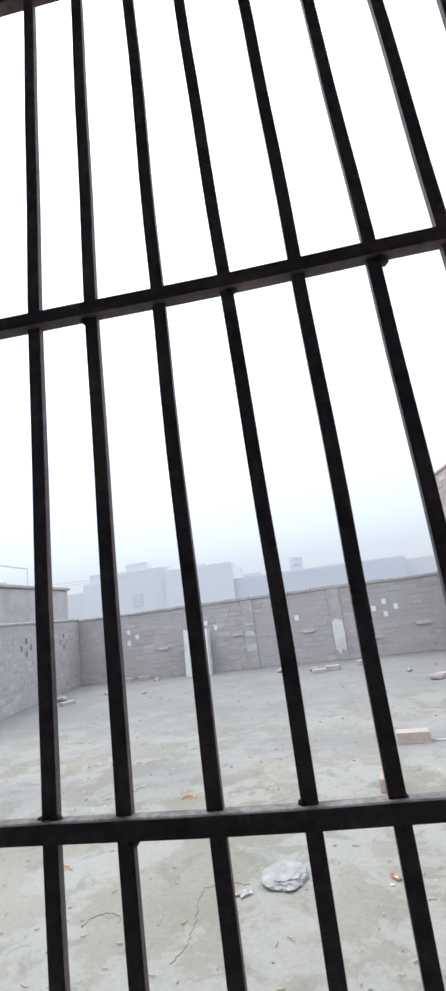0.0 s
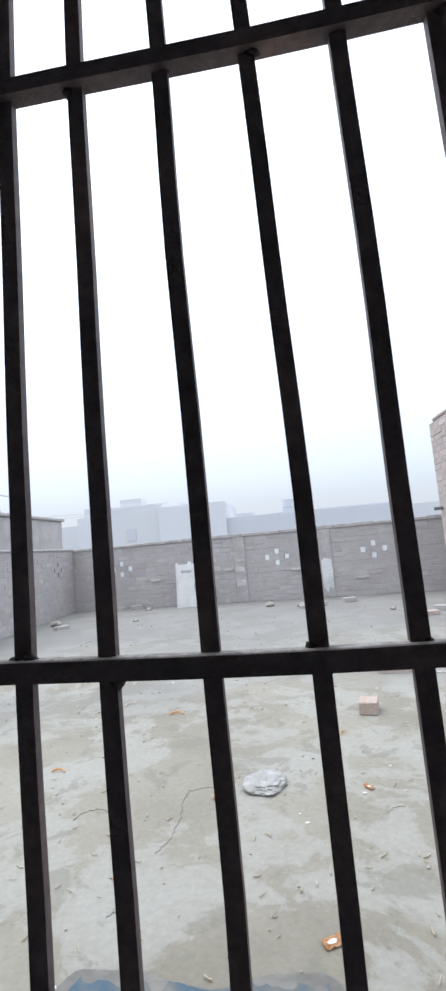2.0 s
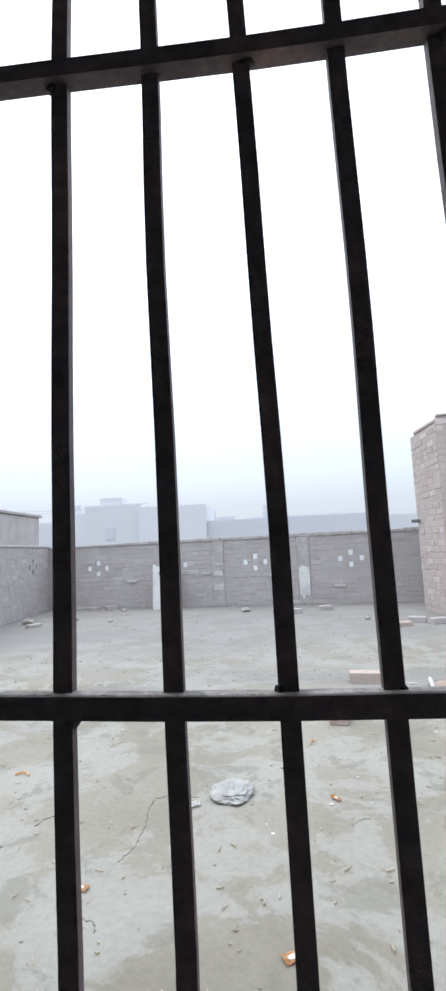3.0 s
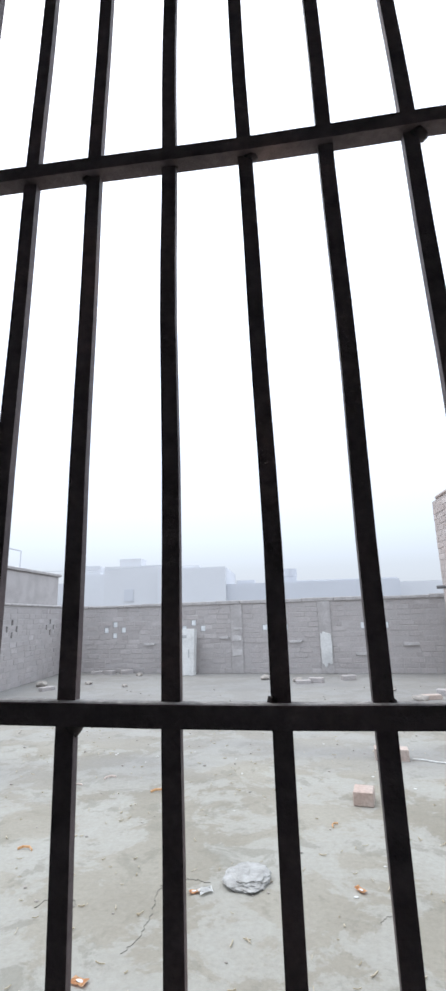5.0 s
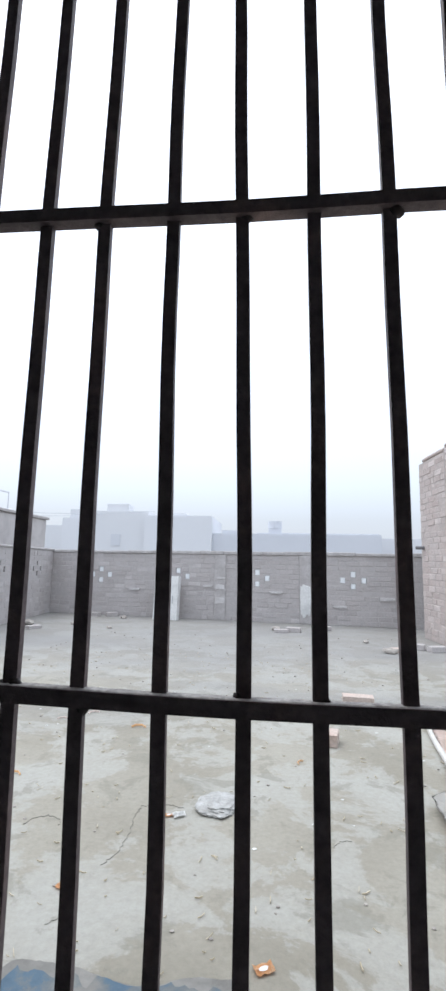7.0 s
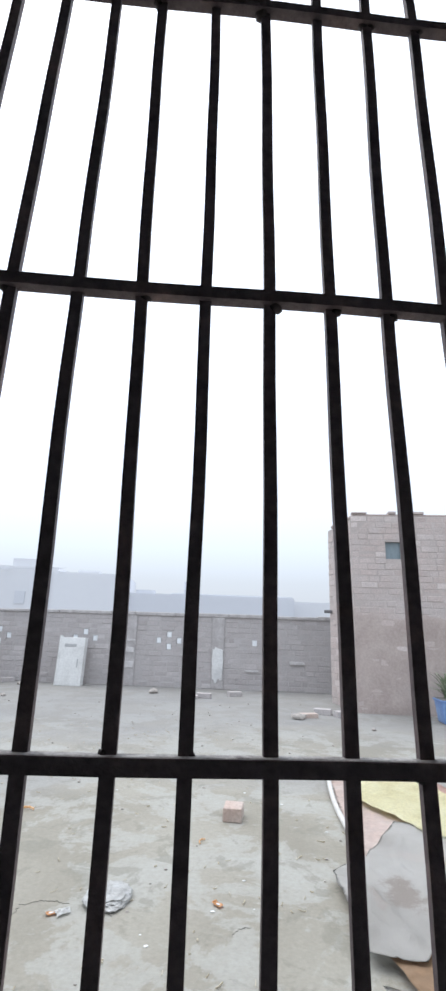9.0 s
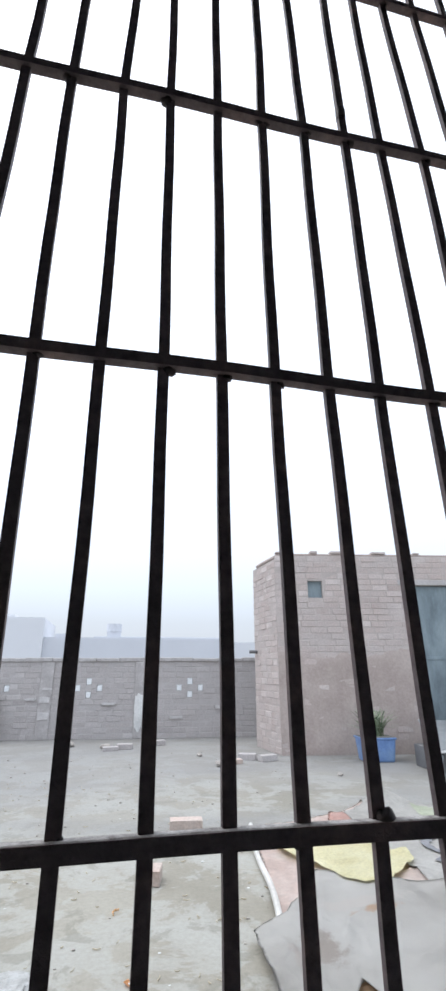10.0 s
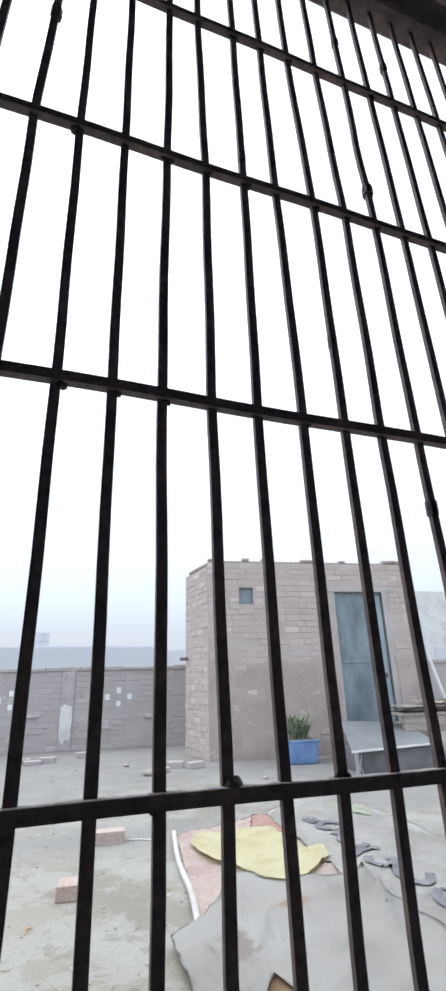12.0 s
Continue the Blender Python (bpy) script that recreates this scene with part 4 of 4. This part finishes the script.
# ---- the heap of sheets ----
def heap(x, y):
    """Height of the heap's own lumps under the sheets."""
    b = 0.022 * math.exp(-(((x - 1.7) / 0.6) ** 2 + ((y - 1.8) / 0.6) ** 2)) + 0.045 * math.exp(-(((x - 2.5) / 0.7) ** 2 + ((y - 2.7) / 0.8) ** 2))
    b += 0.14 * math.exp(-(((x - 2.62) / 0.22) ** 2 + ((y - 3.72) / 0.22) ** 2))
    w = 0.014 * noise.noise((x * 3.1, y * 3.1, 0.4)) + 0.030 * (0.35 - abs(noise.noise((x * 3.4 + y * 1.6, y * 3.0 - x, 2.4)))) * max(0, noise.noise((x * 1.5, y * 1.5, 7)) + 0.35) + 0.045 * max(0, 0.16 - abs(noise.noise((x * 3.9 + 4, y * 4.6, 4.4)))) + 0.024 * max(0, 0.2 - abs(noise.noise((x * 9, y * 8, 6.1)))) + 0.003 * noise.noise((x * 21, y * 21, 1))
    # creases running across the sheets
    for x0, y0, x1, y1, r, hgt in ((2.12, 2.06, 2.03, 1.78, 0.024, 0.075), (2.03, 1.78, 1.94, 1.55, 0.022, 0.07), (1.72, 2.0, 1.48, 1.86, 0.016, 0.022), (1.48, 1.86, 1.36, 1.62, 0.014, 0.02), (1.80, 1.62, 1.60, 1.50, 0.016, 0.03), (1.66, 1.42, 1.52, 1.30, 0.03, 0.04), (1.16, 1.75, 1.22, 1.42, 0.014, 0.016), (2.5, 1.9, 2.05, 2.3, 0.03, 0.03), (2.7, 1.2, 2.35, 1.75, 0.035, 0.035), (1.5, 2.2, 1.3, 1.75, 0.03, 0.014), (2.9, 2.4, 2.6, 3.0, 0.03, 0.025), (1.75, 2.35, 2.05, 2.6, 0.025, 0.02)):
        dx, dy = x1 - x0, y1 - y0
        t = min(1, max(0, ((x - x0) * dx + (y - y0) * dy) / (dx * dx + dy * dy)))
        d = math.hypot(x - x0 - t * dx, y - y0 - t * dy)
        w += hgt * math.exp(-d / r)
    return b + max(w, -0.01)


def coons(near, far, n=40, m=40, layer=0.03, ragged=1.0, curl=0.0):
    """A sheet between a near and a far edge, each a few points, draped over the heap."""
    def along(pts, t):
        k = t * (len(pts) - 1)
        i = min(int(k), len(pts) - 2)
        return Vector(pts[i]).lerp(Vector(pts[i + 1]), k - i)

    bm = bmesh.new()
    rows = []
    for i in range(n + 1):
        u = i / n
        a, b = along(near, u), along(far, u)
        row = []
        for j in range(m + 1):
            v = j / m
            p = a.lerp(b, v)
            e = min(u, 1 - u, v, 1 - v)
            wob = ragged * (0.030 * noise.noise((p.x * 6, p.y * 6, layer * 40)) + 0.016 * noise.noise((p.x * 19, p.y * 19, layer * 70))) * max(0, 1 - e / 0.12)
            z = layer + heap(p.x, p.y) + 0.006 * noise.noise((p.x * 9, p.y * 9, layer * 90)) + (curl * (1 - e / 0.05) if e < 0.05 else 0)
            row.append(bm.verts.new((p.x + wob, p.y + wob, max(z, 0.006))))
        rows.append(row)
    for a, b in zip(rows, rows[1:]):
        for j in range(m):
            bm.faces.new((a[j], b[j], b[j + 1], a[j + 1]))
    bmesh.ops.solidify(bm, geom=bm.faces[:], thickness=0.003)
    return bm


def ribbon(points, width, layer, lift=0.009):
    """A flat printed stroke lying on a sheet."""
    bm = bmesh.new()
    pts = [Vector((*p, 0)) for p in points]
    prev = None
    for i, p in enumerate(pts):
        d = (pts[min(i + 1, len(pts) - 1)] - pts[max(i - 1, 0)]).normalized()
        s = Vector((-d.y, d.x, 0)) * width / 2
        pair = []
        for q in (p - s, p, p + s):
            pair.append(bm.verts.new((q.x, q.y, layer + heap(q.x, q.y) + 0.006 * noise.noise((q.x * 9, q.y * 9, layer * 90)) + lift)))
        if prev:
            for k in (0, 1):
                bm.faces.new((prev[k], prev[k + 1], pair[k + 1], pair[k]))
        prev = pair
    return bm


def build_heap():
    pink = thing("pink_sheet", "faded pink plastic sheet with a rolled white edge", "plastic sheet")
    part("sheet", coons([(1.22, 1.98), (1.75, 1.95), (2.30, 2.2)], [(1.468, 3.36), (1.83, 3.48), (2.45, 3.64)], layer=0.010, ragged=0.35), M_PINK, pink, smooth=True)
    part("rolled_edge", sweep([(1.215 + 0.245 * t + 0.010 * math.sin(t * 7), 1.98 + 1.41 * t, 0.024 + 0.008 * math.sin(t * 9)) for t in np.linspace(0, 1, 16)], 0.032, 8), M_FLEX, pink, "rolled dirty white edge")
    part("red_print", coons([(1.95, 3.14), (2.06, 2.88), (2.17, 2.70)], [(2.13, 3.56), (2.28, 3.54), (2.40, 3.44)], 18, 18, 0.018), M_RED, pink, "faded red printed area", smooth=True)
    white2 = thing("printed_banner_sheet", "white plastic banner sheet with faded grey print", "banner sheet")
    part("sheet", coons([(1.9, 0.95), (2.6, 0.9), (3.3, 1.0)], [(2.22, 3.50), (2.598, 3.65), (3.03, 3.53), (3.05, 3.07), (3.0, 2.5)], 56, 56, layer=0.020, curl=0.004, ragged=0.4), M_FLEX, white2, smooth=True)
    # print strokes: plain curved shapes where the lettering stands
    arc = lambda cx, cy, r, a0, a1, k=12: [(cx + r * math.cos(radians(a0 + (a1 - a0) * t / k)), cy + r * 1.15 * math.sin(radians(a0 + (a1 - a0) * t / k))) for t in range(k + 1)]
    strokes = [arc(2.40, 1.68, 0.10, 60, 300), arc(2.38, 1.98, 0.075, 100, 330), [(2.28, 2.10), (2.40, 2.08), (2.44, 2.14)], arc(2.37, 2.24, 0.07, 120, 380), [(2.26, 2.36), (2.34, 2.40), (2.48, 2.42)],
               arc(2.40, 2.56, 0.075, 90, 330), [(2.32, 2.68), (2.46, 2.70)], arc(2.43, 2.86, 0.085, 20, 280), [(2.36, 3.02), (2.44, 3.02)], [(2.36, 3.08), (2.44, 3.09)], [(2.37, 3.15), (2.42, 3.16)]]
    for st in strokes:
        dense = []
        for p, q in zip(st, st[1:]):
            dense += [(p[0] + (q[0] - p[0]) * t / 4, p[1] + (q[1] - p[1]) * t / 4) for t in range(4)]
        part("print_stroke", ribbon(dense + [st[-1]], 0.050, 0.020), M_INK, white2, "faded dark grey print stroke")
    part("green_print", coons([(2.70, 3.22), (2.90, 3.06)], [(2.80, 3.52), (3.00, 3.38)], 12, 12, 0.025), M_PALE_GREEN, white2, "pale green printed corner", smooth=True)
    white = thing("white_sheet", "large dirty white plastic sheet spread over the heap", "plastic sheet")
    part("sheet", coons([(1.03, 1.345), (1.20, 1.305), (1.342, 1.475), (1.44, 1.20), (1.70, 0.94), (2.15, 0.80)], [(1.07, 1.905), (1.244, 2.01), (1.39, 2.20), (1.56, 2.44), (1.80, 2.26), (2.12, 2.05)], 60, 44, layer=0.034, curl=0.003, ragged=0.22), M_FLEX_STAINED, white, smooth=True)
    cloth = thing("yellow_cloth", "faded yellow cloth thrown over the white sheets", "cloth")
    part("cloth", coons([(1.49, 3.02), (1.503, 2.80), (1.549, 2.62), (1.594, 2.475), (1.662, 2.30), (1.732, 2.17), (1.873, 2.19), (2.0, 2.28), (2.141, 2.41)], [(1.50, 3.08), (1.60, 3.18), (1.743, 3.15), (1.88, 3.17), (2.05, 3.04), (2.086, 2.72), (2.04, 2.58), (2.10, 2.56), (2.183, 2.56)], 48, 30, 0.042, ragged=0.5), M_YELLOW, cloth, smooth=True)
    card = thing("cardboard_piece", "bent brown cardboard piece under the white sheet", "cardboard")
    part("flap", coons([(1.14, 1.10), (1.36, 1.00), (1.62, 0.92)], [(1.10, 1.38), (1.36, 1.49), (1.66, 1.2)], 20, 20, 0.022, 0.3), M_CARD, card, smooth=True)
    near = thing("white_sheet", "crumpled white plastic sheet beside the cardboard", "plastic sheet")
    part("sheet", coons([(1.02, 0.62), (1.5, 0.58), (2.3, 0.6)], [(1.02, 1.22), (1.4, 1.08), (2.2, 1.0)], 40, 30, 0.010, curl=0.012), M_FLEX, near, smooth=True)


# ---- beside the hut ----
def build_planter():
    t = thing("planter", "blue plastic tub planted with long thin leaves", "planter", m=turned(3.50, 5.62, 0, -9) @ Matrix.Diagonal((1.27, 1.15, 1.14, 1)))
    bm = box(0, 0.34, 0, 0.26, 0, 0.235, 0.02, 3)
    for v in bm.verts:
        k = 0.86 + 0.14 * v.co.z / 0.235
        v.co.x, v.co.y = 0.17 + (v.co.x - 0.17) * k, 0.13 + (v.co.y - 0.13) * k
    part("tub", bm, M_BLUE_TUB, t, smooth=True)
    part("rim", box(-0.008, 0.348, -0.008, 0.268, 0.222, 0.24, 0.006, 2), M_BLUE_TUB, t)
    part("soil", box(0.012, 0.328, 0.012, 0.248, 0.236, 0.246), M_CRACK, t)
    rnd = random.Random(9)
    bm = bmesh.new()
    for n in range(150):
        a, r = rnd.uniform(0, 6.28), rnd.uniform(0.10, 0.34)
        h = rnd.uniform(0.16, 0.50)
        x, y = rnd.uniform(0.08, 0.26), rnd.uniform(0.08, 0.2)
        pts = [Vector((x + math.cos(a) * r * s ** 1.6, y + math.sin(a) * r * 0.7 * s ** 1.6, 0.24 + h * (s - 0.45 * s ** 3))) for s in (0, 0.25, 0.5, 0.75, 1)]
        side = Vector((-math.sin(a), math.cos(a), 0))
        prev = None
        for k, p in enumerate(pts):
            wd = (0.005, 0.008, 0.007, 0.005, 0.001)[k]
            pair = (bm.verts.new(p - side * wd), bm.verts.new(p + side * wd))
            if prev:
                bm.faces.new((prev[0], prev[1], pair[1], pair[0]))
            prev = pair
    part("leaves", bm, M_LEAF, t, "arching thin green and dry leaves")


def build_trunk_and_sheet():
    t = thing("tin_trunk", "low dark grey tin trunk standing before the hut", "trunk", m=turned(3.86, 4.66, 0, -6))
    part("body", box(0.10, 1.05, 0.02, 0.7, 0.0, 0.235, 0.01, 2), M_BOX, t)
    part("leg", box(0.0, 0.035, 0.0, 0.035, 0.0, 0.245, 0.004), M_SHEETMETAL, t)
    part("leg", box(1.06, 1.095, 0.0, 0.035, 0.0, 0.245, 0.004), M_SHEETMETAL, t)
    part("brace", sweep([(0.03, 0.02, 0.02), (0.10, 0.05, 0.2)], 0.018, 6), M_SHEETMETAL, t)
    part("brace", sweep([(0.08, 0.02, 0.01), (0.03, 0.05, 0.16)], 0.014, 6), M_SHEETMETAL, t)
    s = thing("metal_sheet", "galvanised metal sheet resting across the tin trunk", "metal sheet")
    cs = [Vector(p) for p in ((3.76, 4.58, 0.262), (4.86, 4.54, 0.285), (5.45, 5.72, 0.40), (4.40, 5.78, 0.455))]
    bm = bmesh.new()
    rows = []
    for i in range(11):
        row = []
        for j in range(11):
            p = cs[0].lerp(cs[1], i / 10).lerp(cs[3].lerp(cs[2], i / 10), j / 10)
            p.z += 0.006 * noise.noise((p.x * 2, p.y * 2, 5))
            row.append(bm.verts.new(p))
        rows.append(row)
    for a, b in zip(rows, rows[1:]):
        for j in range(10):
            bm.faces.new((a[j], b[j], b[j + 1], a[j + 1]))
    bmesh.ops.solidify(bm, geom=bm.faces[:], thickness=0.004)
    part("sheet", bm, M_SHEETMETAL, s)
    part("front_lip", sweep([cs[0] + Vector((0, -0.004, -0.012)), cs[1] + Vector((0, -0.004, -0.012))], 0.022), M_WHITE, s, "pale folded front lip")
    st = thing("brick_stack", "low stack of bricks holding up the sheet", "brick stack")
    for k in range(5):
        part("brick", box(4.75, 4.98, 5.55, 5.66, k * 0.075, k * 0.075 + 0.073, 0.005), M_BRICK, st)


def build_table():
    t = thing("low_table", "weathered wooden table covered with folded sacks", "table", m=turned(4.92, 5.12, 0, -8))
    part("top", box(0, 1.5, 0, 0.5, 0.52, 0.56, 0.006), M_WOOD, t)
    part("apron", box(0.03, 1.47, 0.02, 0.045, 0.34, 0.52, 0.004), M_WOOD, t)
    for x in (0.03, 1.41):
        for y in (0.03, 0.42):
            part("leg", box(x, x + 0.06, y, y + 0.06, 0, 0.52, 0.005), M_WOOD, t)
    for n, (z, mt, lb) in enumerate(((0.56, M_SACK, "folded beige sack"), (0.60, M_FLEX, "folded white sack"), (0.64, M_PINK, "folded faded pink cloth"), (0.655, M_LEAF, "folded faded green cloth"))):
        rnd = random.Random(n)
        x0, x1 = (0.0, 1.45) if n < 2 else (0.45 + 0.3 * (n - 2), 1.3)
        bm = bmesh.new()
        nx, ny = 24, 8
        rows = [[bm.verts.new((x0 + (x1 - x0) * i / nx, -0.03 + 0.5 * j / ny, 0.018 * noise.noise((i * 0.5, j * 0.6, n * 3)) - (0.03 * abs(noise.noise((i * 0.4, n, 1))) if j == 0 else 0))) for j in range(ny + 1)] for i in range(nx + 1)]
        for a, b in zip(rows, rows[1:]):
            for j in range(ny):
                bm.faces.new((a[j], b[j], b[j + 1], a[j + 1]))
        bmesh.ops.solidify(bm, geom=bm.faces[:], thickness=0.03)
        ob = part("folded_sack", bm, mt, m=turned(4.92, 5.12, 0, -8) @ pose(0, 0, z + 0.034), smooth=True)
        tagged(ob, lb + " lying on the wooden table", "sack", "folded sacks on the table")
    p = thing("plank", "pale narrow plank leaning beside the hut", "plank")
    part("board", sweep([(6.30, 5.62, 0.01), (5.97, 5.85, 1.86)], 0.05, 4, flat=0.5), M_PLASTER, p)


def build_bench():
    """The worn blue slab just outside the window."""
    t = thing("blue_bench", "worn blue painted bench with chipped bare edges", "bench")
    x0, x1, back = 0.112, 0.366, -0.105
    outline = []
    for k in range(61):
        u = k / 60
        x = x0 + (x1 - x0) * u
        y = 0.002 - 0.0165 * (1 / (1 + math.exp(-(u - 0.40) * 18))) + 0.0175 * (1 / (1 + math.exp(-(u - 0.66) * 34)))
        y -= 0.050 * max(0, (0.09 - u) / 0.09) ** 2 + 0.035 * max(0, (u - 0.88) / 0.12) ** 2.2
        y += 0.0016 * noise.noise((x * 70, 2, 3)) + 0.0010 * noise.noise((x * 190, 5, 3))
        outline.append((x, y))
    for name, cut, z0, z1, mt, lb in (("slab", 0.0, 0.635, 0.670, M_WORN_EDGE, "chipped bare edge"), ("painted_top", 0.009, 0.6703, 0.6713, M_BLUE_WORN, "worn blue paint")):
        bm = bmesh.new()
        pts = []
        for n, (x, y) in enumerate(outline):
            side = max(0.0, 1 - n / 6) - max(0.0, 1 - (60 - n) / 6)
            ragged = 1.0 + 0.9 * noise.noise((x * 60, 1, 5)) + 0.5 * noise.noise((x * 170, 4, 5))
            pts.append((x + cut * 1.6 * side, y - cut * ragged * (1.5 if n < 24 or n > 40 else 0.25)))
        pts += [(x1 - cut * 1.6, back), (x0 + cut * 1.6, back)]
        lo = [bm.verts.new((x, y, z0)) for x, y in pts]
        hi = [bm.verts.new((x, y, z1)) for x, y in pts]
        bm.faces.new(hi)
        bm.faces.new(lo[::-1])
        for i in range(len(pts)):
            j = (i + 1) % len(pts)
            bm.faces.new((lo[i], lo[j], hi[j], hi[i]))
        part(name, bm, mt, t, lb)
    for x in (0.13, 0.315):
        part("leg", box(x, x + 0.035, -0.095, -0.03, 0, 0.635, 0.005), M_WORN_EDGE, t)


build_panel()
build_loose_bricks()
build_litter()
build_cracks()
build_heap()
build_planter()
build_trunk_and_sheet()
build_table()
build_bench()


def build_wires():
    for n, (a, b, sag) in enumerate((((-26, 30, 5.0), (-9.5, 39.5, 5.3), 0.5), ((-26, 30, 4.6), (-14.0, 40, 5.1), 0.4))):
        t = thing("overhead_wire", "thin overhead wire strung between distant houses, haze in its colour", "wire", "overhead wires")
        pts = []
        for k in range(17):
            u = k / 16
            p = Vector(a).lerp(Vector(b), u)
            pts.append((p.x, p.y, p.z - sag * 4 * u * (1 - u)))
        # cable paled by the same painted haze
        part("cable", sweep(pts, 0.035, 5), M_HAZED_DARK, t)


build_wires()
